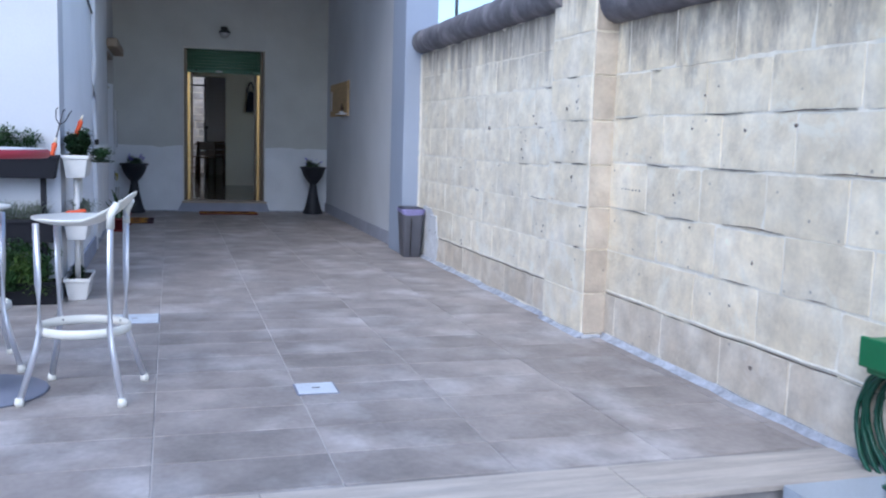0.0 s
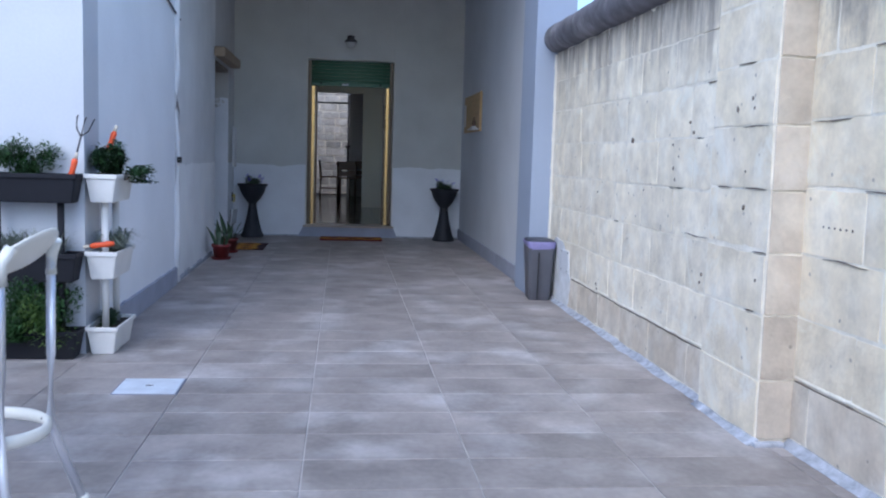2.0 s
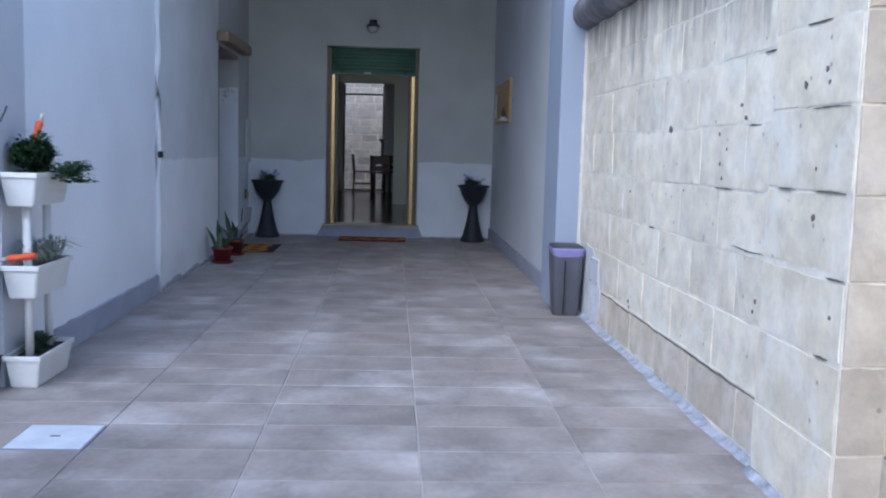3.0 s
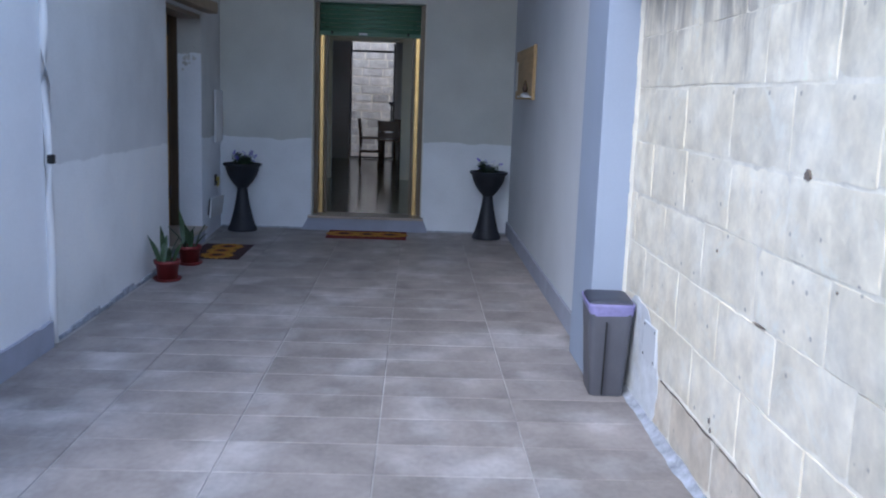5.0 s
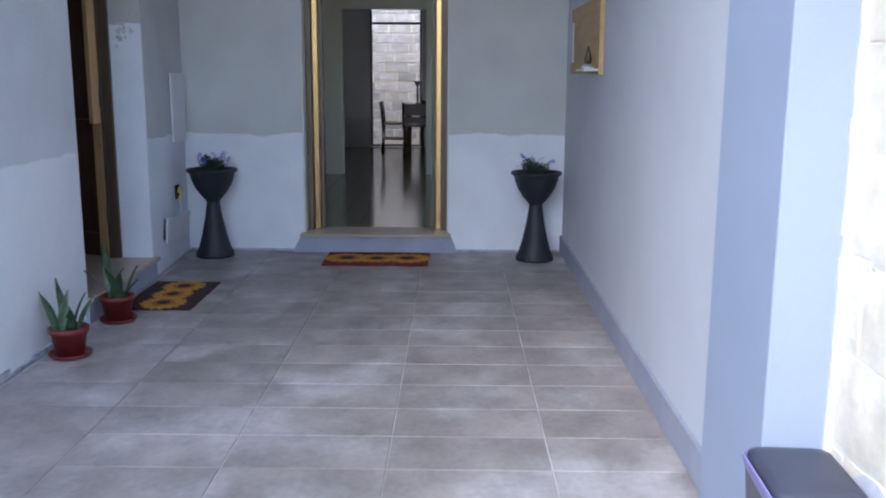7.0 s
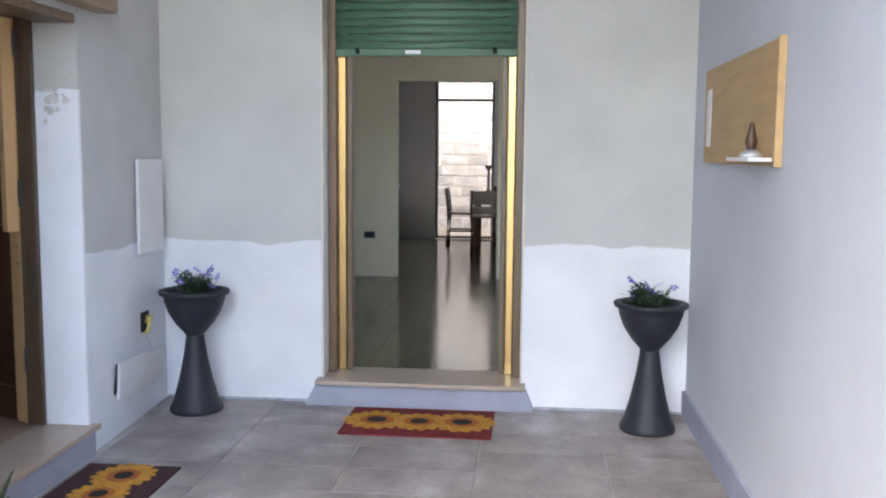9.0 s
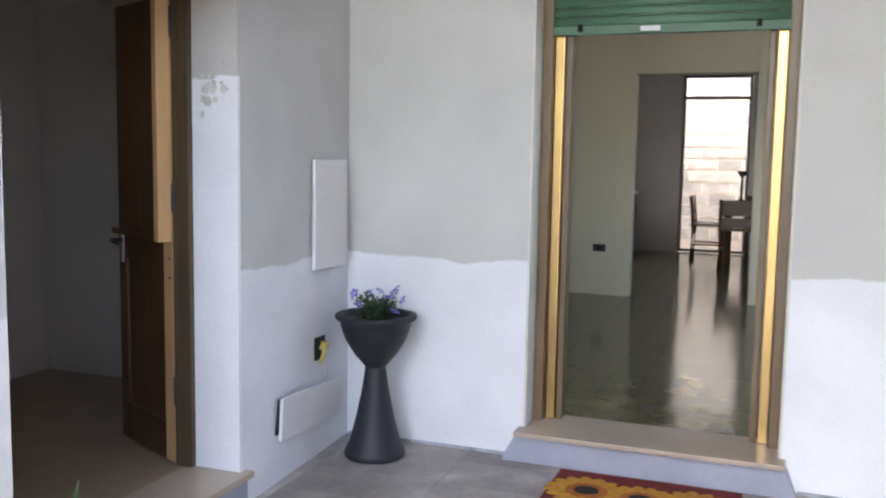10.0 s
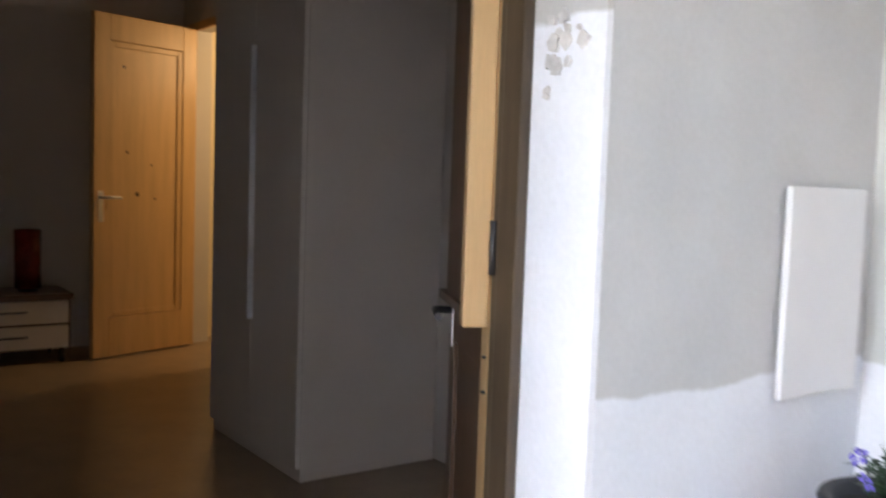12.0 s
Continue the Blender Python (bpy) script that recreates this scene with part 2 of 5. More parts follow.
COVERP = material("pale_blue_cover", (0.70, 0.71, 0.73), 0.45, 0.05, 6, 80, 0.03)
MANHOLE = material("manhole_cover", (0.60, 0.65, 0.72), 0.5, 0.14, 8, 70, 0.1)
BIN = material("grey_bin_plastic", (0.115, 0.118, 0.14), 0.45, 0.1, 8, 80, 0.05)
BINLID = material("dark_bin_lid", (0.055, 0.06, 0.085), 0.5, 0.1, 8, 80, 0.05)
LILAC = material("lilac_bin_bag", (0.27, 0.25, 0.48), 0.4, 0.2, 25, 80, 0.3)
HOSEG = material("green_hose", (0.012, 0.075, 0.045), 0.4, 0.15, 10, 80, 0.05)
HOOKG = material("green_hose_holder", (0.015, 0.17, 0.06), 0.4, 0.1, 10, 80, 0.05)
CRATE = material("frosted_plastic", (0.46, 0.51, 0.58), 0.35, 0.08, 6, 70, 0.05)
ORANGE = material("red_orange_handle", (0.75, 0.10, 0.025), 0.45, 0.1, 20, 80, 0.03)
STEEL = material("dark_steel", (0.10, 0.10, 0.11), 0.45, 0.15, 20, 80, 0.05, metal=0.8)
WARDROBE = material("taupe_laminate", (0.66, 0.61, 0.565), 0.5, 0.04, 3, 80, 0.02)
DRAWER = material("cream_drawer", (0.66, 0.60, 0.50), 0.45, 0.05, 4, 80, 0.02)
REDGLASS = material("red_glass", (0.16, 0.02, 0.015), 0.2, 0.4, 14, 60, 0.05)
YELLOWW = material("yellow_cable", (0.60, 0.50, 0.14), 0.5, 0.1, 20, 80, 0.02)
BLACK = material("black_recess", (0.012, 0.012, 0.012), 0.7, 0.2, 20, 80, 0.05)
SILVER = material("pale_metal", (0.75, 0.76, 0.78), 0.3, 0.05, 10, 80, 0.02, metal=0.8)
TABLEW = material("dining_wood", (0.10, 0.05, 0.028), 0.3, 0.25, 4, 40, 0.04)
CLOTH = material("dark_cloth", (0.02, 0.018, 0.026), 0.95, 0.3, 15, 120, 0.4)
EDGE = material("cream_edge_paint", (0.72, 0.69, 0.62), 0.7, 0.1, 8, 80, 0.2)
PATCH = material("bluish_cement_patch", (0.72, 0.73, 0.75), 0.9, 0.2, 7, 60, 0.5, second=(0.74, 0.72, 0.66), amount=0.8)
MILK = material("milk_glass", (0.6, 0.6, 0.6), 0.25, 0.05, 10, 60, 0.0)

GLASS = bpy.data.materials.new("window_glass")
GLASS.use_nodes = True
_g = GLASS.node_tree.nodes["Principled BSDF"]
_g.inputs["Transmission Weight"].default_value, _g.inputs["Roughness"].default_value, _g.inputs["IOR"].default_value = 1.0, 0.0, 1.1


# ---- mesh helpers ----
def add_box(bm, x0, x1, y0, y1, z0, z1, bevel=0.0, taper=0.0):
    """A box, with bevelled edges; taper draws its foot in by that much."""
    v = [bm.verts.new((x, y, z)) for z in (z0, z1) for y in (y0, y1) for x in (x0, x1)]
    if taper:
        cx, cy = (x0 + x1) / 2, (y0 + y1) / 2
        for a in v[:4]:
            a.co.x += taper if a.co.x < cx else -taper
            a.co.y += taper if a.co.y < cy else -taper
    f = [bm.faces.new([v[i] for i in q]) for q in ((0, 2, 3, 1), (4, 5, 7, 6), (0, 1, 5, 4), (2, 6, 7, 3), (0, 4, 6, 2), (1, 3, 7, 5))]
    if bevel:
        bmesh.ops.bevel(bm, geom=list({e for a in f for e in a.edges}), offset=bevel, segments=2, affect="EDGES", profile=0.6)


def add_lathe(bm, profile, centre=(0, 0, 0), seg=28):
    """A body of revolution about z from (radius, height) pairs."""
    rings = []
    for r, z in profile:
        rings.append([bm.verts.new((centre[0] + max(r, 1e-4) * math.cos(2 * math.pi * i / seg), centre[1] + max(r, 1e-4) * math.sin(2 * math.pi * i / seg), centre[2] + z)) for i in range(seg)])
    for a, b in zip(rings, rings[1:]):
        for i in range(seg):
            f = bm.faces.new((a[i], a[(i + 1) % seg], b[(i + 1) % seg], b[i]))
            f.smooth = True
    bm.faces.new(rings[0][::-1]), bm.faces.new(rings[-1])


def add_tube(bm, points, radius, seg=10, closed=False, flat=1.0):
    """A round bar along points; flat squeezes it upright."""
    pts = [Vector(p) for p in points]
    rings = []
    for i, p in enumerate(pts):
        a = pts[i - 1] if (i or closed) else p
        b = pts[(i + 1) % len(pts)] if (i < len(pts) - 1 or closed) else p
        d = (b - a).normalized()
        side = d.cross(Vector((0, 0, 1)))
        side = side.normalized() if side.length > 1e-3 else Vector((1, 0, 0))
        up = side.cross(d)
        r = radius[i] if isinstance(radius, (list, tuple)) else radius
        rings.append([bm.verts.new(p + r * (side * math.cos(2 * math.pi * k / seg) + flat * up * math.sin(2 * math.pi * k / seg))) for k in range(seg)])
    pairs = list(zip(rings, rings[1:])) + ([(rings[-1], rings[0])] if closed else [])
    for a, b in pairs:
        for k in range(seg):
            f = bm.faces.new((a[k], a[(k + 1) % seg], b[(k + 1) % seg], b[k]))
            f.smooth = True
    if not closed:
        bm.faces.new(rings[0][::-1]), bm.faces.new(rings[-1])


def curve_points(a, b, c, count):
    """A quadratic curve from a by b to c."""
    a, b, c = Vector(a), Vector(b), Vector(c)
    return [a * (1 - t) ** 2 + b * 2 * t * (1 - t) + c * t * t for t in (i / count for i in range(count + 1))]


def done(name, bm, mat, parent=None):
    bmesh.ops.recalc_face_normals(bm, faces=bm.faces)
    me = bpy.data.meshes.new(name)
    bm.to_mesh(me), bm.free()
    for m in mat if isinstance(mat, (list, tuple)) else (mat,):
        me.materials.append(m)
    ob = new(name, me)
    ob.parent = parent
    return ob


def box_part(name, mat, parent, x0, x1, y0, y1, z0, z1, bevel=0.003, taper=0.0):
    bm = bmesh.new()
    add_box(bm, x0, x1, y0, y1, z0, z1, bevel, taper)
    return done(name, bm, mat, parent)


def lathe_part(name, mat, parent, profile, centre=(0, 0, 0), seg=28):
    bm = bmesh.new()
    add_lathe(bm, profile, centre, seg)
    return done(name, bm, mat, parent)


def tube_part(name, mat, parent, points, radius, seg=10, closed=False, flat=1.0):
    bm = bmesh.new()
    add_tube(bm, points, radius, seg, closed, flat)
    return done(name, bm, mat, parent)


def structure(name, mat, boxes, label, bevel=0.0):
    bm = bmesh.new()
    for b in boxes:
        add_box(bm, *b, bevel)
    return tagged(done(name, bm, mat), label, kind="structure")


def thing(name, m, label, category, group=""):
    e = new(name)
    e.empty_display_size = 0.1
    e.matrix_world = m
    return tagged(e, label, category, group)


# ---- large structure ----
X_LEFT, X_RIGHT, Y_BACK, FLOOR_IN, Z_LOW = -0.29, 2.70, 13.87, 0.15, -0.29

structure("ground", GROUND, [(-400, 400, -400, 400, -0.6, Z_LOW)], "grey paved ground one step below the terrace")
terrace = structure("terrace_floor", GROUT, [(-3.0, 2.93, 2.50, 13.87, -0.28, -0.004)], "terrace of beige stoneware tiles with pale joints")

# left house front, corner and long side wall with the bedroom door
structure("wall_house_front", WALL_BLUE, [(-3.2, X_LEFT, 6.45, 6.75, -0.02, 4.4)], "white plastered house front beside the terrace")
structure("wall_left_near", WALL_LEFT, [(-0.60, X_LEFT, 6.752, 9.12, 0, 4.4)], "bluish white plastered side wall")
structure("wall_left_middle", WALL_SIDE_NEAR, [(-0.55, X_LEFT - 0.015, 9.122, 11.62, 0, 3.5)], "plastered porch wall, white below and grey above, both lightened as if lit")
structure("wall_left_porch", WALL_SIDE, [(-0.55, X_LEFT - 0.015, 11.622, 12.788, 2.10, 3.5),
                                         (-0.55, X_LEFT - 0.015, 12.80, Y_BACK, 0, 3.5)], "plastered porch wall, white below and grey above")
for vtx in bpy.data.objects["wall_left_porch"].data.vertices:
    if vtx.co.y > 13.8 and vtx.co.x > -0.4:
        vtx.co.x = -0.36  # the last stretch leans away from the straight line
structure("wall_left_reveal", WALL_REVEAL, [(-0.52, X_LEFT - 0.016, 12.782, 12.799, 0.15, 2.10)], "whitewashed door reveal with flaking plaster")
bm = bmesh.new()
for i in range(24):
    y0, y1 = 6.76 + i * 0.098, 6.76 + (i + 1) * 0.098
    add_box(bm, X_LEFT, X_LEFT + 0.022, y0, y1, 0, 0.145 + 0.012 * noise.noise((i * 0.7, 0, 0)))
tagged(done("baseboard_left", bm, PLINTH), "grey painted uneven plinth along the side wall", kind="structure")

# back wall of the porch with the main door opening
structure("wall_back", WALL_BACK, [(X_LEFT - 0.26, 0.60, Y_BACK, 14.15, 0, 3.5), (1.76, 2.95, Y_BACK, 14.15, 0, 3.5), (0.602, 1.758, Y_BACK, 14.15, 2.37, 3.5),
                                   (0.602, 1.758, Y_BACK + 0.002, 14.15, 0, 0.128)], "porch back wall, white below and grey plaster above")
structure("trim_door_edge", EDGE, [(0.592, 0.604, Y_BACK - 0.006, 14.02, 0.16, 2.37), (1.756, 1.768, Y_BACK - 0.006, 14.02, 0.16, 2.37),
                                    (0.592, 1.768, Y_BACK - 0.006, 13.92, 2.372, 2.384)], "cream edge round the main door opening", 0.002)
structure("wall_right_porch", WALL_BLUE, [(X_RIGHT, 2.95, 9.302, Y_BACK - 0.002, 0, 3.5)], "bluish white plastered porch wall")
structure("pilaster_right", WALL_PILASTER, [(2.622, 2.95, 8.76, 9.30, 0, 4.4)], "blue-grey painted pilaster at the porch mouth", 0.006)
structure("baseboard_right", PLINTH, [(X_RIGHT - 0.02, X_RIGHT, 9.302, Y_BACK - 0.002, 0, 0.14)], "grey painted plinth along the porch wall", 0.003)
structure("porch_ceiling", CEIL, [(-0.6, 2.95, 9.302, 14.15, 3.502, 3.75)], "white porch ceiling")
structure("porch_beam", WALL_BLUE, [(X_LEFT + 0.002, 2.62, 8.80, 9.30, 3.5, 4.4)], "white beam across the porch mouth")

# the step and slab of the main door
bm = bmesh.new()
v = [bm.verts.new(c) for c in ((0.50, 13.79, 0), (1.84, 13.79, 0), (1.79, 13.80, 0.128), (0.57, 13.80, 0.128), (0.50, Y_BACK, 0), (1.84, Y_BACK, 0), (1.79, Y_BACK, 0.128), (0.57, Y_BACK, 0.128))]
for q in ((0, 1, 2, 3), (5, 4, 7, 6), (4, 0, 3, 7), (1, 5, 6, 2), (3, 2, 6, 7), (4, 5, 1, 0)):
    bm.faces.new([v[i] for i in q])
bmesh.ops.bevel(bm, geom=bm.edges[:], offset=0.006, segments=2, affect="EDGES")
tagged(done("door_step", bm, PLINTH), "blue-grey painted step under the main door", kind="structure")
structure("door_slab", SLAB, [(0.57, 1.79, 13.765, 14.149, 0.13, 0.153)], "beige marble slab of the main door", 0.004)
structure("bedroom_sill", SLAB, [(-0.56, X_LEFT + 0.025, 11.60, 12.83, 0.125, 0.152)], "beige stone sill of the bedroom door", 0.004)
structure("bedroom_step", PLINTH, [(-0.55, X_LEFT + 0.005, 11.58, 12.81, 0, 0.124)], "grey step under the bedroom door", 0.004)

# rooms behind the main door
# the gap in the right hall wall is an unseen opening, added to brighten the hall
structure("hall_walls", CREAM, [(-2.4, -2.2, 14.152, 18.298, 0, 3.3), (3.4, 3.6, 14.152, 15.0, 0, 3.3), (3.4, 3.6, 17.2, 18.298, 0, 3.3), (3.4, 3.6, 15.002, 17.198, 0, 1.0), (3.4, 3.6, 15.002, 17.198, 2.8, 3.3), (-2.4, 0.38, 18.30, 18.45, 0, 3.3), (1.45, 3.6, 18.30, 18.45, 0, 3.3),
                                (0.382, 1.448, 18.30, 18.45, 2.23, 3.3), (-2.4, -0.56, 14.0, 14.15, 0, 3.3), (2.952, 3.6, 14.0, 14.15, 0, 3.3)], "cream hall walls with an inner doorway")
structure("hall_ceiling", CEIL, [(-2.4, 3.6, 14.152, 22.8, 3.302, 3.5)], "white ceiling of the hall and dining room")
# likewise an added, unseen opening in the left wall lets daylight in
structure("dining_walls", DINWALL, [(-1.4, -1.2, 18.452, 19.6, 0, 3.3), (-1.4, -1.2, 21.0, 22.798, 0, 3.3), (-1.4, -1.2, 19.602, 20.998, 0, 1.1), (-1.4, -1.2, 19.602, 20.998, 2.5, 3.3), (3.4, 3.6, 18.452, 22.798, 0, 3.3), (-1.4, 0.32, 22.80, 23.0, 0, 3.3), (1.24, 3.6, 22.80, 23.0, 0, 3.3),
                                    (0.322, 1.238, 22.80, 23.0, 2.60, 3.3)], "greyish dining room walls with a garden door")
structure("hall_floor", HALLFLOOR, [(-2.4, 3.6, 14.15, 22.8, 0.0, 0.146)], "glossy greenish tiled hall floor")
bm = bmesh.new()
for i in range(30):
    for j in range(43):
        x, y = -2.4 + i * 0.2, 14.155 + j * 0.2
        add_box(bm, x + 0.0012, x + 0.1988, y + 0.0012, y + 0.1988, 0.1465, 0.15)
        bm.verts.ensure_lookup_table()
        tx, ty = random.uniform(-0.003, 0.003), random.uniform(-0.003, 0.003)
        for q in bm.verts[-4:]:
            q.co.z += (q.co.x - x - 0.1) * tx + (q.co.y - y - 0.1) * ty
hall_tiles = done("hall_tile", bm, HALLFLOOR, bpy.data.objects["hall_floor"])
tagged(hall_tiles, kind="stuff")

# bedroom
structure("bedroom_walls", BEDWALL, [(-5.9, -5.7, 9.6, 14.0, 0, 3.3), (-5.9, -0.6, 9.4, 9.6, 0, 3.3), (-5.7, -5.52, 13.85, 13.999, 0, 3.3), (-4.6, -0.56, 13.85, 13.999, 0, 3.3),
                                     (-5.518, -4.602, 13.85, 13.999, 2.42, 3.3)], "grey bedroom walls")
structure("bedroom_floor", SLABFLOOR, [(-5.9, -0.551, 9.4, 13.86, 0.0, 0.15), (-5.9, -4.0, 13.862, 16.0, 0.0, 0.15)], "brown tiled bedroom floor")
structure("bedroom_ceiling", CEIL, [(-5.9, -0.56, 9.4, 13.999, 3.302, 3.5)], "white bedroom ceiling")
structure("corridor_walls", CREAM, [(-5.9, -5.7, 14.0, 16.0, 0, 3.3), (-4.2, -4.0, 14.0, 16.0, 0, 3.3), (-5.9, -4.0, 16.0, 16.2, 0, 3.3), (-5.9, -4.0, 14.002, 16.2, 3.302, 3.5)], "cream corridor behind the bedroom")

# courtyard behind the dining room
# unseen side walls and extra height are added to keep skylight off the yard
yard = structure("wall_yard", MORTAR, [(-3.5, 5, 25.2, 25.5, Z_LOW, 5.5), (-1.9, -1.7, 23.002, 25.198, Z_LOW, 5.0), (3.5, 3.7, 23.002, 25.198, Z_LOW, 5.0)], "pale stone block wall of the back yard with added side walls against skylight")
structure("yard_floor", SLAB, [(-1.7, 3.5, 23.0, 25.2, -0.28, 0.12)], "pale cement floor of the back yard")

# garden wall with its pillar and copings
wall_a = structure("wall_garden_far", MORTAR, [(2.8015, 3.10, 5.42, 8.758, 0, 1.99)], "garden wall of pale limestone blocks")
wall_b = structure("wall_garden_near", MORTAR, [(2.9065, 3.22, -6, 4.82, Z_LOW, 1.86)], "garden wall of pale limestone blocks with dark streaks")
pillar = structure("wall_pillar", MORTAR, [(2.7615, 3.2, 4.8225, 5.418, 0, 3.0)], "limestone pillar in the garden wall")


def coping(name, y0, y1, x, z, r):
    """A rolled coping with a wavering edge."""
    bm, steps = bmesh.new(), max(4, int((y1 - y0) / 0.12))
    pts = [(x + 0.012 * noise.noise((0, i * 0.45, z)), y0 + (y1 - y0) * i / steps, z + 0.012 * noise.noise((5, i * 0.5, z))) for i in range(steps + 1)]
    add_tube(bm, pts, [r * (1 + 0.07 * noise.noise((9, i * 0.6, z))) for i in range(steps + 1)], 18)
    for vtx in bm.verts:
        if vtx.co.x > x:
            vtx.co.x = x + (vtx.co.x - x) * 2.4
    tagged(done(name, bm, COPING), "dark weathered rounded coping on the garden wall", kind="structure")


coping("coping_far", 5.30, 8.80, 2.80, 2.10, 0.115)
coping("coping_near", -6, 4.95, 2.90, 1.97, 0.125)


def fillet(name, face, y0, y1, width, label):
    """A smeared cement fillet: a thin wedge along the wall's foot with a wandering outer edge."""
    bm, n = bmesh.new(), max(4, int((y1 - y0) / 0.07))
    rows = []
    for i in range(n + 1):
        y = y0 + (y1 - y0) * i / n
        w = width * (1 + 0.45 * noise.noise((y * 3.1, face, 1)) + 0.3 * noise.noise((y * 9.0, face, 4)))
        h = 0.024 + 0.014 * noise.noise((y * 4.0, face, 7))
        rows.append([bm.verts.new(c) for c in ((face + 0.006, y, -0.003), (face - w, y, -0.003), (face - w * 0.92, y, 0.003), (face - w * 0.4, y, 0.009), (face - 0.007, y, h), (face + 0.006, y, h))])
    for p, q in zip(rows, rows[1:]):
        for i in range(6):
            bm.faces.new((p[i], p[(i + 1) % 6], q[(i + 1) % 6], q[i])).smooth = True
    bm.faces.new(rows[0]), bm.faces.new(rows[-1][::-1])
    tagged(done(name, bm, CEMENT), label, kind="structure")


fillet("fillet_far", 2.80, 5.42, 8.758, 0.045, "blue-grey cement fillet at the wall's foot")
fillet("fillet_near", 2.905, 2.5, 4.815, 0.045, "blue-grey cement fillet at the wall's foot")
fillet("fillet_pillar", 2.76, 4.80, 5.43, 0.035, "blue-grey cement fillet at the pillar's foot")
structure("fillet_pillar_end", CEMENT, [(2.74, 2.87, 4.775, 4.818, -0.002, 0.016)], "blue-grey cement at the pillar's foot", 0.007)

structure("fillet_left", CEMENT, [(X_LEFT - 0.016, X_LEFT - 0.002, 9.20 + 0.24 * k, 9.44 + 0.24 * k, 0, 0.02 + 0.012 * (k % 3)) for k in range(9)], "rough cement edge at the foot of the porch wall", 0.004)
structure("fillet_back", CEMENT, [(X_LEFT - 0.06, 0.50, Y_BACK - 0.012, Y_BACK, 0, 0.016), (1.84, X_RIGHT - 0.021, Y_BACK - 0.012, Y_BACK, 0, 0.016)], "rough cement edge at the foot of the back wall", 0.004)

# walls that close the place behind the camera
structure("wall_behind", WALL_BLUE, [(-3.4, 3.2, -6.3, -6.0, Z_LOW, 1.8)], "white wall that closes the yard")
structure("wall_far_left", WALL_BLUE, [(-3.4, -3.2, -6.0, 6.75, Z_LOW, 1.8)], "white wall that closes the terrace")

DRAWER_GREY = material("bare_plaster", (0.62, 0.60, 0.58), 0.9, 0.2, 20, 80, 0.4)


# ---- plants ----
def leaf_clump(name, mat, parent, centre, size, count, length, width, seed, droop=0.3, up=0.6, blades=False):
    """Many small bent leaves scattered in an uneven clump; blades: long narrow leaves from the foot."""
    r = random.Random(seed)
    bm = bmesh.new()
    lumps = [(r.uniform(-0.6, 0.6), r.uniform(-0.6, 0.6), r.uniform(0.1, 0.8), r.uniform(0.3, 0.55)) for _ in range(6)]
    for _ in range(count):
        yaw = r.uniform(0, 2 * math.pi)
        if blades:
            p = Vector((centre[0] + r.uniform(-1, 1) * size[0] * 0.6, centre[1] + r.uniform(-1, 1) * size[1] * 0.6, centre[2]))
            ln = length * r.uniform(0.5, 1.1)
            lean = r.uniform(0.05, 0.8)
        else:
            lx, ly, lz, lr = r.choice(lumps)
            d = Vector((r.gauss(0, 1), r.gauss(0, 1), r.gauss(0, 1))).normalized() * lr * r.random() ** 0.5
            p = Vector((centre[0] + (lx + d.x) * size[0], centre[1] + (ly + d.y) * size[1], centre[2] + max(0.0, lz + d.z) * size[2]))
            ln = length * r.uniform(0.6, 1.3)
            lean = r.uniform(0.3, 1.4)
        out = Vector((math.cos(yaw), math.sin(yaw), 0))
        side = Vector((-out.y, out.x, 0)) * width * r.uniform(0.6, 1.2)
        mid = p + ln * 0.55 * (out * math.sin(lean) + Vector((0, 0, math.cos(lean) * up + 0.2)))
        tip = mid + ln * 0.5 * (out * math.sin(lean + droop) + Vector((0, 0, math.cos(lean + droop * 2.5) * up)))
        a, b, c, t = bm.verts.new(p), bm.verts.new(mid + side), bm.verts.new(mid - side), bm.verts.new(tip)
        bm.faces.new((a, b, c)), bm.faces.new((b, t, c))
    me = bpy.data.meshes.new(name)
    bm.to_mesh(me), bm.free()
    me.materials.append(mat)
    ob = new(name, me)
    ob.parent = parent
    return tagged(ob, kind="stuff")


def blossoms(parent, centre, radius, count, seed):
    r = random.Random(seed)
    for _ in range(count):
        bm = bmesh.new()
        a, d = r.uniform(0, 6.28), radius * r.random() ** 0.5
        c = Vector((centre[0] + d * math.cos(a), centre[1] + d * math.sin(a), centre[2] + r.uniform(-0.05, 0.06)))
        tilt = Euler((r.uniform(0.3, 1.4), 0, r.uniform(0, 6.28))).to_matrix()
        for k in range(5):
            b = 2 * math.pi * k / 5
            q = [tilt @ Vector((s * math.cos(b + w), s * math.sin(b + w), 0.003 * h)) for s, w, h in ((0.003, 0, 0), (0.02, -0.5, 1), (0.027, 0, 0), (0.02, 0.5, 1))]
            bm.faces.new([bm.verts.new(c + x) for x in q])
        done("blossom", bm, VIOLET, parent)


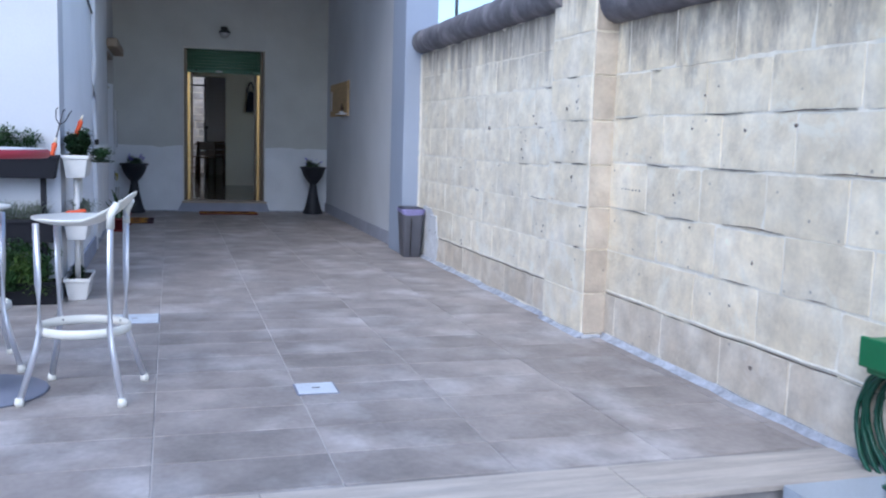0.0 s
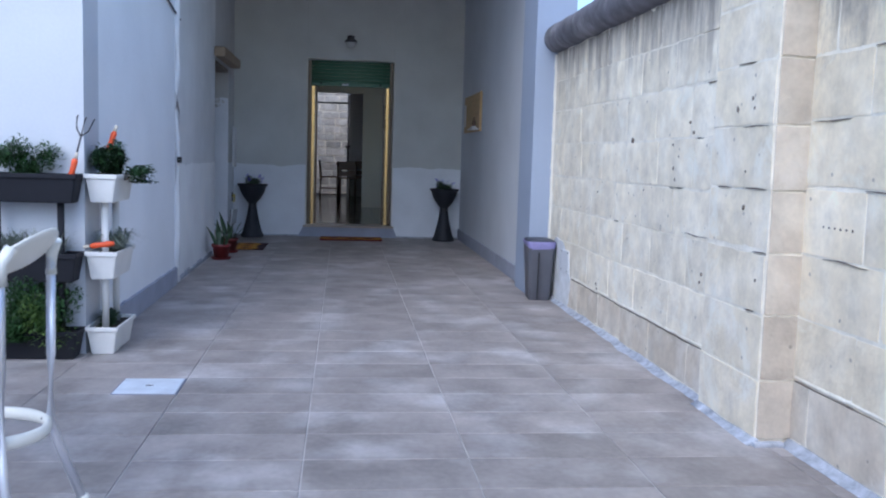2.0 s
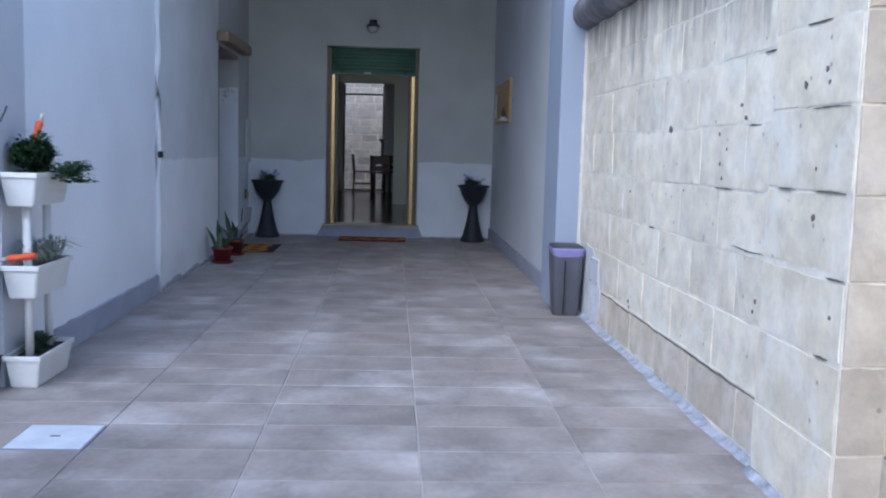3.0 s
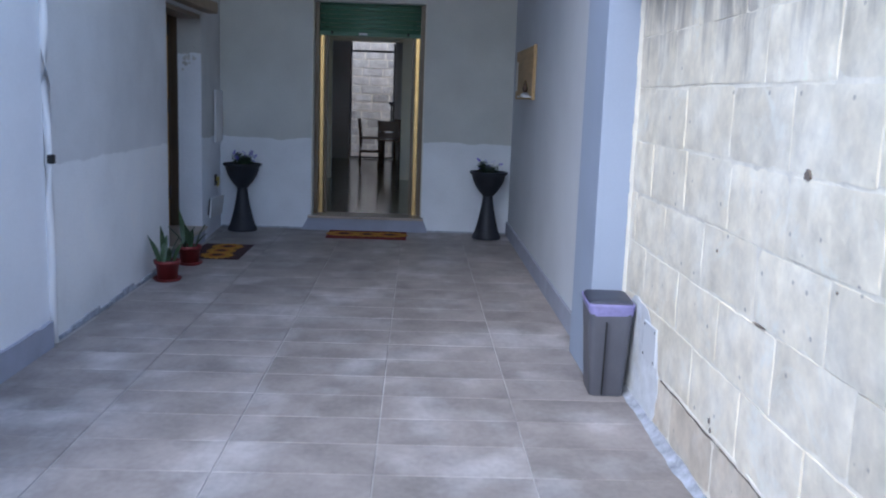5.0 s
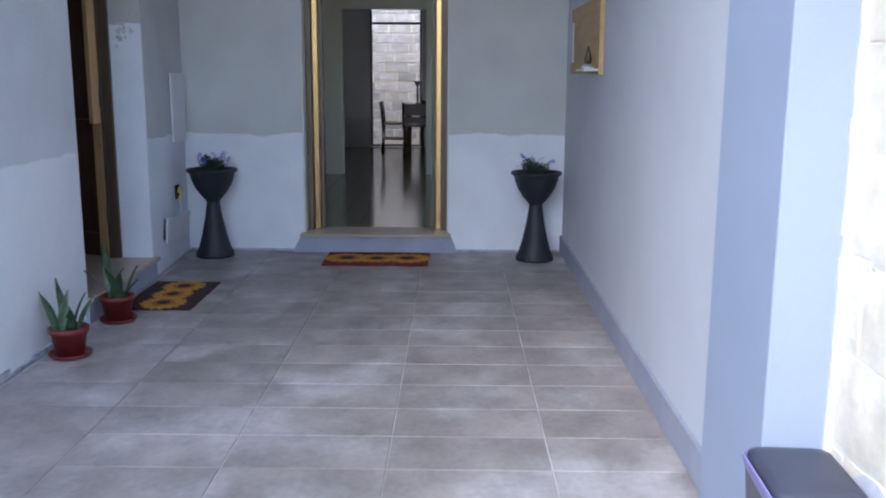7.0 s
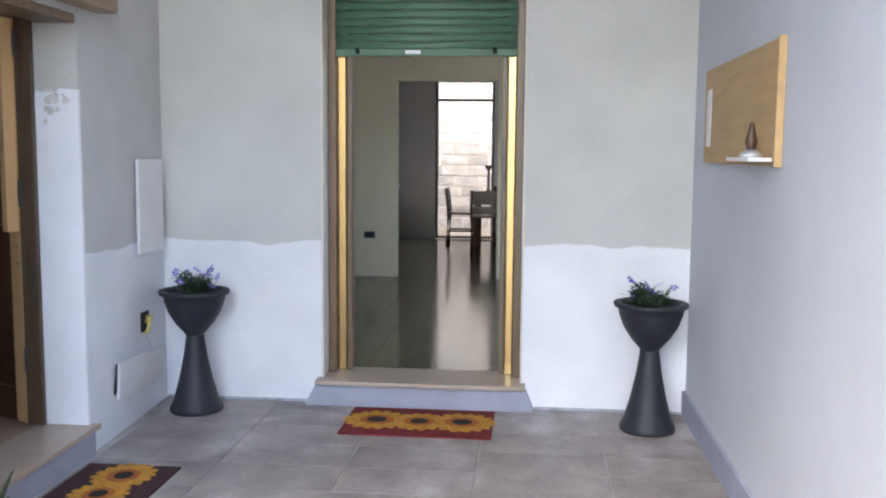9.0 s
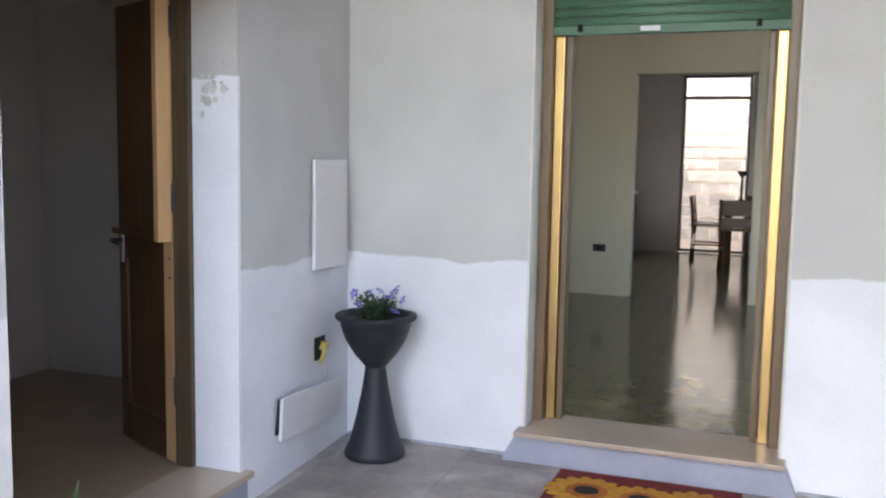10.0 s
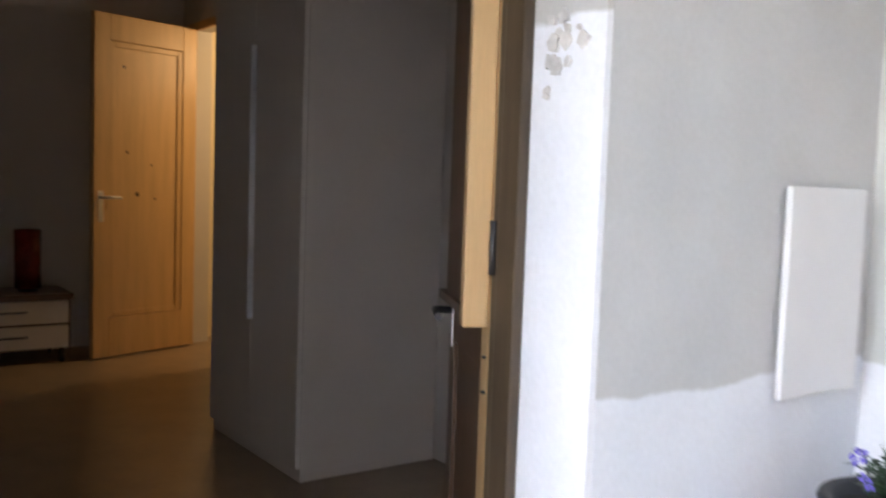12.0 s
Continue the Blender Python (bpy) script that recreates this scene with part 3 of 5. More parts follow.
# ---- tall pedestal planters by the main door ----
def pedestal_planter(x, y, seed):
    p = thing("pedestal_planter", pose(x, y, 0), "charcoal plastic pedestal planter with violet flowers by the wall", "planter", "planters beside the door")
    lathe_part("pedestal", CHARCOAL, p, [(0.0, 0), (0.145, 0), (0.15, 0.012), (0.146, 0.03), (0.125, 0.07), (0.095, 0.18), (0.068, 0.31), (0.052, 0.42), (0.05, 0.45), (0.0, 0.45)])
    lathe_part("bowl", CHARCOAL, p, [(0.0, 0.44), (0.05, 0.44), (0.062, 0.455), (0.105, 0.505), (0.145, 0.57), (0.168, 0.635), (0.172, 0.662), (0.192, 0.672), (0.198, 0.685), (0.193, 0.696), (0.17, 0.697),
                                     (0.16, 0.69), (0.155, 0.655), (0.0, 0.655)], seg=36)
    lathe_part("soil", SOIL, p, [(0, 0.65), (0.157, 0.65), (0.155, 0.662), (0.08, 0.672), (0, 0.675)])
    leaf_clump("foliage", LEAFD, p, (0, 0, 0.66), (0.13, 0.13, 0.12), 420, 0.045, 0.011, seed, 0.4, 0.5)
    leaf_clump("stem", LEAFD, p, (0, 0, 0.67), (0.14, 0.14, 0.02), 60, 0.16, 0.004, seed + 5, 0.4, 0.9, True)
    blossoms(p, (0, 0, 0.765), 0.14, 11, seed)
    return p


pedestal_planter(-0.085, 13.62, 3)
pedestal_planter(2.45, 13.55, 8)


# ---- red pots with pointed leaves ----
def snake_pot(x, y, seed):
    r = random.Random(seed)
    p = thing("potted_plant", pose(x, y, 0), "sansevieria in a dark red plastic pot on a saucer", "plant", "red pots by the bedroom door")
    lathe_part("saucer", TERRA, p, [(0, 0), (0.088, 0), (0.108, 0.022), (0.104, 0.026), (0.085, 0.012), (0, 0.012)])
    lathe_part("pot", TERRA, p, [(0, 0.012), (0.07, 0.012), (0.088, 0.13), (0.098, 0.131), (0.1, 0.158), (0.09, 0.158), (0.084, 0.135), (0, 0.135)])
    lathe_part("soil", SOIL, p, [(0, 0.13), (0.085, 0.13), (0.083, 0.142), (0, 0.146)])
    for k in range(7):
        bm = bmesh.new()
        a, base = r.uniform(0, 6.28), Vector((r.uniform(-0.05, 0.05), r.uniform(-0.05, 0.05), 0.135))
        h, lean = r.uniform(0.12, 0.30), r.uniform(0.15, 0.7)
        out, side = Vector((math.cos(a), math.sin(a), 0)), Vector((-math.sin(a), math.cos(a), 0))
        rows = []
        for i in range(7):
            t = i / 6
            w = 0.023 * (0.55 + 1.6 * t * (1 - t) * 1.6) * (1 - t ** 4) + 0.0008
            q = base + out * (lean * h * t * (0.4 + t)) + Vector((0, 0, h * t))
            rows.append([bm.verts.new(q + side * w + out * 0.006), bm.verts.new(q - out * 0.003), bm.verts.new(q - side * w + out * 0.006)])
        for u, w in zip(rows, rows[1:]):
            for i in (0, 1):
                bm.faces.new((u[i], u[i + 1], w[i + 1], w[i])).smooth = True
        done("leaf", bm, SNAKE, p)
    return p


snake_pot(-0.15, 10.98, 1)
snake_pot(-0.15, 11.66, 2)


# ---- door mats with sunflowers ----
def sunflower_mat(name, x0, x1, y0, y1, border, along):
    p = thing(name, pose((x0 + x1) / 2, (y0 + y1) / 2, 0), "%s coir doormat with three yellow sunflowers" % ("dark red" if border is MATRED else "dark brown"), "doormat", "sunflower doormats")
    w, d = (x1 - x0) / 2, (y1 - y0) / 2
    box_part("backing", border, p, -w, w, -d, d, 0, 0.010, 0.002)
    for k in (-1, 0, 1):
        c = Vector((k * w * 0.58, 0.01 * k * k, 0)) if along == "x" else Vector((0.01 * k * k, k * d * 0.6, 0))
        r0 = min(w, d) * (0.68 if k else 0.62)
        sx, sy = (1.1, 1.0) if along == "x" else (0.95, 1.1)
        for part, mat, rad, z0, z1, jag in (("petals", MATYEL, r0, 0.008, 0.0116 + 0.0004 * k, 0.16), ("ring", MATORA, r0 * 0.52, 0.008, 0.0130 + 0.0004 * k, 0.10), ("heart", MATBLK, r0 * 0.30, 0.008, 0.0144 + 0.0004 * k, 0.08)):
            bm = bmesh.new()
            n = 48
            ring = []
            for i in range(n):
                a = 2 * math.pi * i / n
                rr = rad * (1 - jag * (i % 3 == 0) + 0.05 * noise.noise((i * 0.9, k, rad * 9)))
                ring.append((c.x + rr * sx * math.cos(a), c.y + rr * sy * math.sin(a)))
            lo, hi = [bm.verts.new((*q, z0)) for q in ring], [bm.verts.new((*q, z1)) for q in ring]
            bm.faces.new(hi)
            for i in range(n):
                bm.faces.new((lo[i], lo[(i + 1) % n], hi[(i + 1) % n], hi[i]))
            done(part, bm, mat, p)
    return p


sunflower_mat("doormat", 0.81, 1.62, 13.26, 13.76, MATRED, "x")
sunflower_mat("doormat", -0.24, 0.20, 11.91, 12.66, MATDARK, "y")


# ---- main door: gold frame and green roller shutter ----
door = thing("main_door_frame", pose(0, 14.0, 0), "gold anodised door frame with wooden inner jambs", "door frame")
for s, x in ((1, 0.60), (-1, 1.76)):
    a, b = sorted((x + s * 0.005, x + s * 0.05))
    box_part("guide", BRASSWOOD, door, a, b, 0.0, 0.14, 0.153, 2.37, 0.004)
    a, b = sorted((x + s * 0.052, x + s * 0.10))
    box_part("gold_post", GOLD, door, a, b, 0.05, 0.10, 0.153, 2.06, 0.006)
    a, b = sorted((x + s * 0.106, x + s * 0.135))
    box_part("inner_jamb", BRASSWOOD, door, a, b, 0.06, 0.149, 0.153, 2.37, 0.004)
shutter = thing("roller_shutter", pose(0, 14.0, 0), "half-raised green slatted roller shutter", "shutter")
for k in range(7):
    bm = bmesh.new()
    z = 2.075 + k * 0.045
    add_tube(bm, [(0.637, 0.025, z + 0.022), (1.723, 0.025, z + 0.022)], 0.0225, 10, flat=1.0)
    for vtx in bm.verts:
        vtx.co.y = 0.025 + (vtx.co.y - 0.025) * 0.35
    done("slat", bm, GREEN, shutter)
box_part("bottom_rail", GREEN, shutter, 0.637, 1.723, 0.012, 0.042, 2.035, 2.077, 0.004)
box_part("tag_plate", PAPER, shutter, 1.06, 1.15, 0.006, 0.012, 2.045, 2.068, 0.002)
for x in (0.78, 1.58):
    lathe_part("stopper", BLACK, shutter, [(0, 0), (0.012, 0), (0.012, 0.03), (0, 0.03)], (x, 0.0, 2.05), 12)

lamp_t = thing("wall_lamp", pose(1.17, Y_BACK, 2.60), "small dark wall lamp with a glass globe over the door", "lamp")
lathe_part("rose", STEEL, lamp_t, [(0, -0.02), (0.045, -0.02), (0.05, 0.02), (0, 0.02)], (0, -0.03, 0.07), 20)
tube_part("arm", STEEL, lamp_t, curve_points((0, -0.005, 0.07), (0, -0.12, 0.11), (0, -0.12, 0.04), 6), 0.012)
lathe_part("cap", STEEL, lamp_t, [(0, 0.055), (0.03, 0.05), (0.075, 0.02), (0.085, 0.0), (0.0, 0.0)], (0, -0.12, 0), 24)
lathe_part("globe", MILK, lamp_t, [(0, -0.075), (0.035, -0.066), (0.06, -0.04), (0.068, -0.01), (0.06, 0.0), (0, 0.0)], (0, -0.12, -0.002), 24)

# ---- wooden key board on the porch wall ----
kb = thing("wall_board", pose(X_RIGHT, 0, 0), "light plywood board on the porch wall with a little shelf", "board")
box_part("panel", BOARD, kb, -0.022, 0, 12.08, 13.47, 1.44, 1.90, 0.003)
box_part("frame_edge", BOARD, kb, -0.03, -0.002, 12.065, 12.08, 1.435, 1.905, 0.002)
box_part("white_strip", PAPER, kb, -0.028, -0.022, 13.30, 13.39, 1.52, 1.80, 0.002)
box_part("shelf", PAPER, kb, -0.11, -0.022, 12.12, 12.50, 1.455, 1.47, 0.003)
bottle = thing("small_ornament", pose(X_RIGHT - 0.065, 12.27, 1.47), "small dark ornament on the board's shelf", "ornament")
lathe_part("foot", SILVER, bottle, [(0, 0), (0.04, 0), (0.042, 0.012), (0.02, 0.03), (0, 0.03)], seg=18)
lathe_part("body", DARKWOOD, bottle, [(0, 0.03), (0.018, 0.03), (0.024, 0.06), (0.014, 0.1), (0.008, 0.13), (0, 0.135)], seg=18)

# ---- panels, socket and loose cover on the porch wall beside the bedroom door ----
XL = X_LEFT - 0.015
panel = thing("meter_cover", pose(XL - 0.036, 13.44, 0.91), "white flat cover panel on the porch wall", "panel")
box_part("plate", PAPER, panel, 0.012, 0.030, -0.01, 0.315, 0, 0.52, 0.004)
trap = thing("loose_cover", pose(XL - 0.008, 13.10, 0.19, 0, 6, 0), "white loose cover plate leaning off its wall box", "panel")
bm = bmesh.new()
for c in ((0, -0.02, 0.20), (0, 0.0, 0.0), (0, 0.56, -0.02), (0, 0.56, 0.17)):
    bm.verts.new(c), bm.verts.new((c[0] + 0.015, c[1], c[2]))
bm.verts.ensure_lookup_table()
for q in ((0, 2, 4, 6), (1, 7, 5, 3), (0, 1, 3, 2), (2, 3, 5, 4), (4, 5, 7, 6), (6, 7, 1, 0)):
    bm.faces.new([bm.verts[i] for i in q])
done("plate", bm, PAPER, trap)
box_part("dark_gap", BLACK, trap, -0.011, -0.002, -0.018, 0.0, 0.03, 0.19, 0.0)
sock = thing("open_socket_box", pose(XL - 0.032, 13.47, 0.42), "open wall box with yellow wires hanging out", "socket")
box_part("recess", BLACK, sock, -0.002, 0.004, 0, 0.10, 0.05, 0.16, 0.001)
tube_part("wire", YELLOWW, sock, curve_points((0.004, 0.07, 0.13), (0.05, 0.03, 0.10), (0.02, 0.02, 0.04), 8), 0.010)
tube_part("wire", YELLOWW, sock, curve_points((0.004, 0.05, 0.10), (0.045, 0.06, 0.16), (0.02, 0.08, 0.10), 8), 0.010)
tube_part("cord", ALU, sock, curve_points((0.006, 0.06, 0.06), (0.03, 0.12, -0.10), (0.01, 0.02, -0.25), 10), 0.004, 6)

# flaked plaster on the door reveal
bm = bmesh.new()
for k in range(20):
    r = random.Random(k + 70)
    cx, cz, rad = r.uniform(-0.48, -0.34), r.gauss(1.72, 0.045), r.uniform(0.006, 0.022)
    ring = [(cx + rad * r.uniform(0.5, 1.2) * math.cos(a), cz + rad * r.uniform(0.5, 1.2) * math.sin(a)) for a in (2 * math.pi * i / 11 for i in range(11))]
    top, low = [bm.verts.new((x, 12.7785 - 0.0003 * k, z)) for x, z in ring], [bm.verts.new((x, 12.783, z)) for x, z in ring]
    bm.faces.new(top)
    for i in range(11):
        bm.faces.new((top[i], top[(i + 1) % 11], low[(i + 1) % 11], low[i]))
tagged(done("flaked_plaster", bm, DRAWER_GREY, bpy.data.objects["wall_left_reveal"]), kind="stuff")

# ---- white conduit on the left wall ----
pipe = thing("conduit", pose(X_LEFT + 0.004, 9.13, 0), "white painted conduit down the side wall with a dark clip", "pipe")
tube_part("tube", PAPER, pipe, [(0.014 + 0.004 * noise.noise((0, 0, i * 0.6)), 0, 0.02 + i * 0.2) for i in range(20)], 0.022, 10)
box_part("clip", BLACK, pipe, 0.015, 0.05, -0.03, 0.015, 1.01, 1.06, 0.010)
cable = thing("cable", pose(X_LEFT + 0.012, 0, 0), "grey cable running along the side wall", "cable")
tube_part("run", STEEL, cable, curve_points((0, 7.3, 2.5), (0, 8.6, 2.28), (0, 9.3, 2.19), 14), 0.009, 6)

# ---- bedroom door with lintel ----
lint = thing("door_canopy", pose(0, 0, 0), "stone lintel ledge over the bedroom door, coloured darker for its shade", "lintel")
bm = bmesh.new()
add_box(bm, X_LEFT - 0.012, X_LEFT + 0.11, 11.50, 12.97, 2.125, 2.23, 0.02)
done("ledge", bm, LEDGE, lint)
box_part("header", BRASSWOOD, lint, -0.50, X_LEFT - 0.02, 11.63, 12.78, 2.06, 2.098, 0.004)
bdoor = thing("bedroom_outer_door", pose(0, 0, 0), "open dark wooden bedroom door with oak edges and brass bolts", "door")
for y0, y1 in ((11.625, 11.69), (12.75, 12.78)):
    box_part("jamb", BEDOAK, bdoor, -0.58, -0.515, y0, y1, 0.153, 2.10, 0.006)
    box_part("jamb_stop", BEDOAK, bdoor, -0.60, -0.581, y0 + 0.005, y1 - 0.005, 0.153, 2.10, 0.004)


def door_leaf(name, m, mirror, parent_label):
    p = thing(name, m, parent_label, "door", "leaves of the bedroom door")
    L, s = 0.52, mirror
    def part(n, mat, x0, x1, y0, y1, z0, z1, b=0.004):
        a, c = sorted((y0 * s, y1 * s))
        return box_part(n, mat, p, x0, x1, a, c, z0, z1, b)
    # edge stile and wicket take pale pine to paint in the skylight on them
    part("stile", PINE, 0.0, 0.085, 0, 0.045, 0, 1.92)
    part("stile", DARKWOOD, L - 0.075, L, 0, 0.045, 0, 1.92)
    part("lower_panel", DARKWOOD, 0.084, L - 0.074, 0.012, 0.034, 0.16, 0.82)
    part("bottom_rail", DARKWOOD, 0.086, L - 0.076, 0, 0.045, 0.0, 0.16)
    part("lock_rail", DARKWOOD, 0.086, L - 0.076, 0, 0.045, 0.82, 0.95)
    part("top_rail", DARKWOOD, 0.086, L - 0.076, 0, 0.045, 1.82, 1.92)
    for k in range(3):
        x = 0.09 + k * 0.118
        part("upper_board", DARKWOOD, x, x + 0.112, 0.014, 0.032, 0.955, 1.815)
    part("wicket", PINE, 0.005, 0.045, -0.06, -0.002, 0.93, 1.92)
    part("wicket_board", DARKWOOD, 0.046, L - 0.10, -0.03, -0.006, 0.96, 1.90)
    part("ledge", DARKWOOD, 0.05, L, -0.035, -0.002, 0.93, 0.955)
    for z in (0.86, 0.78, 0.99, 1.02):
        lathe_part("bolt", STEEL, p, [(0, -0.003), (0.007, -0.003), (0.007, 0.003), (0, 0.003)], (0.022, -0.003 * s, z), 10)
    tube_part("handle", STEEL, p, [(L - 0.04, -0.002 * s, 0.90), (L - 0.04, -0.05 * s, 0.90), (L - 0.13, -0.055 * s, 0.895)], 0.011, 8)
    part("lock_plate", SILVER, L - 0.055, L - 0.025, -0.004, 0.0, 0.80, 0.93, 0.002)
    for z in (0.25, 1.05, 1.75):
        tube_part("hinge", STEEL, p, [(-0.006, 0.0, z), (-0.006, 0.0, z + 0.12)], 0.008, 8)
    return p


door_leaf("bedroom_door_leaf", pose(-0.60, 12.755, 0.16, 0, 0, 153.5), -1, "open dark wooden door leaf with an edge coloured pale as if sky-lit")

# ---- bedroom things ----
ward = thing("wardrobe", pose(-2.33, 13.15, FLOOR_IN), "tall taupe laminate wardrobe with metal bar handles", "wardrobe")
box_part("carcass", WARDROBE, ward, -0.95, 0, 0.022, 0.69, 0, 2.6, 0.003)
for k in range(2):
    box_part("door_panel", WARDROBE, ward, -0.473 * (k + 1) + 0.003, -0.473 * k, 0, 0.02, 0.06, 2.6, 0.002)
for x in (-0.455,):
    box_part("bar_handle", SILVER, ward, x - 0.009, x + 0.009, -0.028, -0.002, 0.62, 1.82, 0.004)
pd = thing("pine_door", pose(-5.415, 13.835, FLOOR_IN + 0.012, 0, 0, -71.5), "open pine panel door with a metal handle", "door")
for x0, x1 in ((0, 0.115), (0.695, 0.81)):
    box_part("stile", PINE, pd, x0, x1, -0.02, 0.02, 0, 2.25, 0.004)
for z0, z1 in ((0, 0.26), (2.08, 2.25)):
    box_part("rail", PINE, pd, 0.116, 0.694, -0.02, 0.02, z0, z1, 0.004)
box_part("panel", PINE, pd, 0.116, 0.694, -0.010, 0.002, 0.261, 2.079, 0.0)
for x0, x1, z0, z1 in ((0.117, 0.155, 0.262, 2.078), (0.655, 0.693, 0.262, 2.078), (0.156, 0.654, 0.262, 0.30), (0.156, 0.654, 2.04, 2.078)):
    box_part("moulding", PINE, pd, x0, x1, 0.002, 0.013, z0, z1, 0.005)
for x, z, r in ((0.58, 1.92, 0.012), (0.55, 1.36, 0.010), (0.47, 1.08, 0.016), (0.33, 1.05, 0.009), (0.36, 1.28, 0.008)):
    bm = bmesh.new()
    add_tube(bm, [(x, 0.0021, z), (x, 0.0028, z)], r, 10)
    done("knot", bm, DARKWOOD, pd)
tube_part("handle", SILVER, pd, [(0.76, 0.02, 1.06), (0.76, 0.065, 1.06), (0.64, 0.068, 1.06)], 0.010, 8)
box_part("lock_plate", SILVER, pd, 0.74, 0.78, 0.02, 0.024, 0.90, 1.10, 0.002)
structure("trim_pine_casing", PINE, [(-5.56, -5.49, 13.83, 13.85, 0.15, 2.46), (-4.63, -4.56, 13.83, 13.85, 0.15, 2.46), (-5.488, -4.632, 13.83, 13.85, 2.40, 2.46)], "pine door casing", 0.003)
ns = thing("nightstand", pose(-5.62, 12.2, FLOOR_IN), "low nightstand with cream drawers and a dark top", "nightstand")
box_part("top", DARKWOOD, ns, 0, 0.46, 0, 0.76, 0.41, 0.45, 0.004)
box_part("body", DARKWOOD, ns, 0.01, 0.43, 0.012, 0.748, 0.09, 0.409, 0.003)
for z in (0.10, 0.26):
    d = box_part("drawer", DRAWER, ns, 0.431, 0.448, 0.03, 0.73, z, z + 0.145, 0.003)
    tube_part("pull", STEEL, d, [(0.448, 0.28, z + 0.08), (0.47, 0.30, z + 0.08), (0.47, 0.46, z + 0.08), (0.448, 0.48, z + 0.08)], 0.007, 8)
for x in (0.05, 0.40):
    for y in (0.06, 0.70):
        lathe_part("leg", STEEL, ns, [(0, 0), (0.015, 0), (0.02, 0.09), (0, 0.09)], (x, y, 0), 10)
vase = thing("glass_candle_lamp", pose(-5.36, 12.72, FLOOR_IN + 0.45), "dark red patterned glass candle lamp on the nightstand", "lamp")
lathe_part("base", STEEL, vase, [(0, 0), (0.06, 0), (0.06, 0.012), (0.03, 0.02), (0, 0.02)], seg=20)
lathe_part("cylinder", REDGLASS, vase, [(0, 0.02), (0.078, 0.022), (0.082, 0.40), (0.074, 0.40), (0.062, 0.05), (0, 0.05)], seg=28)

# ---- dining room things ----
def dining_chair(x, y, turn):
    c = thing("dining_chair", pose(x, y, FLOOR_IN, 0, 0, turn), "dark wooden dining chair with a slatted back", "chair", "chairs round the table")
    for sx in (-0.19, 0.19):
        tube_part("leg", TABLEW, c, [(sx, -0.19, 0), (sx, -0.185, 0.44)], 0.02, 8)
        tube_part("leg", TABLEW, c, [(sx, 0.20, 0), (sx, 0.18, 0.45), (sx, 0.22, 0.82)], 0.022, 8)
    box_part("seat", TABLEW, c, -0.22, 0.22, -0.22, 0.21, 0.44, 0.475, 0.008)
    for z, h in ((0.50, 0.10), (0.63, 0.18)):
        box_part("slat", TABLEW, c, -0.19, 0.19, 0.19 + (z - 0.54) * 0.1, 0.212 + (z - 0.54) * 0.1, z, z + h, 0.004)
    for sx in (-0.19, 0.19):
        tube_part("stretcher", TABLEW, c, [(sx, -0.19, 0.2), (sx, 0.19, 0.2)], 0.012, 8)
    return c


table = thing("dining_table", pose(1.50, 22.0, FLOOR_IN), "dark wooden dining table", "table")
box_part("top", TABLEW, table, -0.55, 0.75, -0.42, 0.42, 0.73, 0.77, 0.006)
box_part("apron", TABLEW, table, -0.48, 0.68, -0.36, 0.36, 0.65, 0.729, 0.003)
for x in (-0.46, 0.66):
    for y in (-0.34, 0.34):
        tube_part("leg", TABLEW, table, [(x, y, 0), (x, y, 0.66)], 0.035, 8)
dining_chair(1.19, 21.36, 180)
dining_chair(0.80, 22.05, 90)
dining_chair(1.80, 21.38, 178)
dining_chair(1.45, 22.54, 0)
can = thing("candlestick", pose(1.20, 21.78, FLOOR_IN + 0.77), "dark candlestick on the dining table", "candlestick")
lathe_part("stem", STEEL, can, [(0, 0), (0.06, 0), (0.055, 0.015), (0.015, 0.04), (0.02, 0.18), (0.014, 0.30), (0.055, 0.375), (0.058, 0.39), (0, 0.39)], seg=18)
side = thing("sideboard", pose(-0.35, 21.6, FLOOR_IN), "dark sideboard with a white top by the wall", "cabinet")
box_part("top", PAPER, side, -0.45, 0.22, -0.5, 0.5, 0.82, 0.86, 0.004)
box_part("body", DARKWOOD, side, -0.44, 0.20, -0.48, 0.48, 0.06, 0.819, 0.004)
gd = thing("garden_door", pose(0, 22.86, 0), "glazed garden door with a transom bar", "door")
for x0, x1, z0, z1 in ((0.325, 0.365, 0.153, 2.595), (1.195, 1.235, 0.153, 2.595), (0.366, 1.194, 2.27, 2.31), (0.366, 1.194, 2.56, 2.595), (0.366, 1.194, 0.153, 0.19)):
    box_part("rail", STEEL, gd, x0, x1, -0.025, 0.025, z0, z1, 0.003)
for z0, z1 in ((0.192, 2.268), (2.312, 2.558)):
    pane = box_part("pane", GLASS, gd, 0.367, 1.193, -0.003, 0.003, z0, z1, 0.0)
    pane.visible_shadow = False
bag = thing("hanging_bag", pose(1.92, 18.296, 1.58), "dark cloth bag hanging from a hook on the cream wall", "bag")
bm = bmesh.new()
add_box(bm, -0.09, 0.09, -0.075, -0.004, 0, 0.40, 0.03)
for vtx in bm.verts:
    vtx.co.x *= 0.8 + 0.2 * math.cos(vtx.co.z * 9)
done("sack", bm, CLOTH, bag)
tube_part("strap", CLOTH, bag, curve_points((-0.07, -0.03, 0.38), (0, -0.03, 0.78), (0.07, -0.03, 0.38), 10), 0.012, 8)
tube_part("hook", STEEL, bag, [(0, 0, 0.56), (0, -0.045, 0.56), (0, -0.05, 0.585)], 0.007, 8)
sk = thing("wall_socket", pose(0.09, 18.298, 0.60), "dark wall socket plate on the cream wall", "socket")
box_part("plate", STEEL, sk, -0.06, 0.06, -0.01, 0, -0.035, 0.035, 0.003)
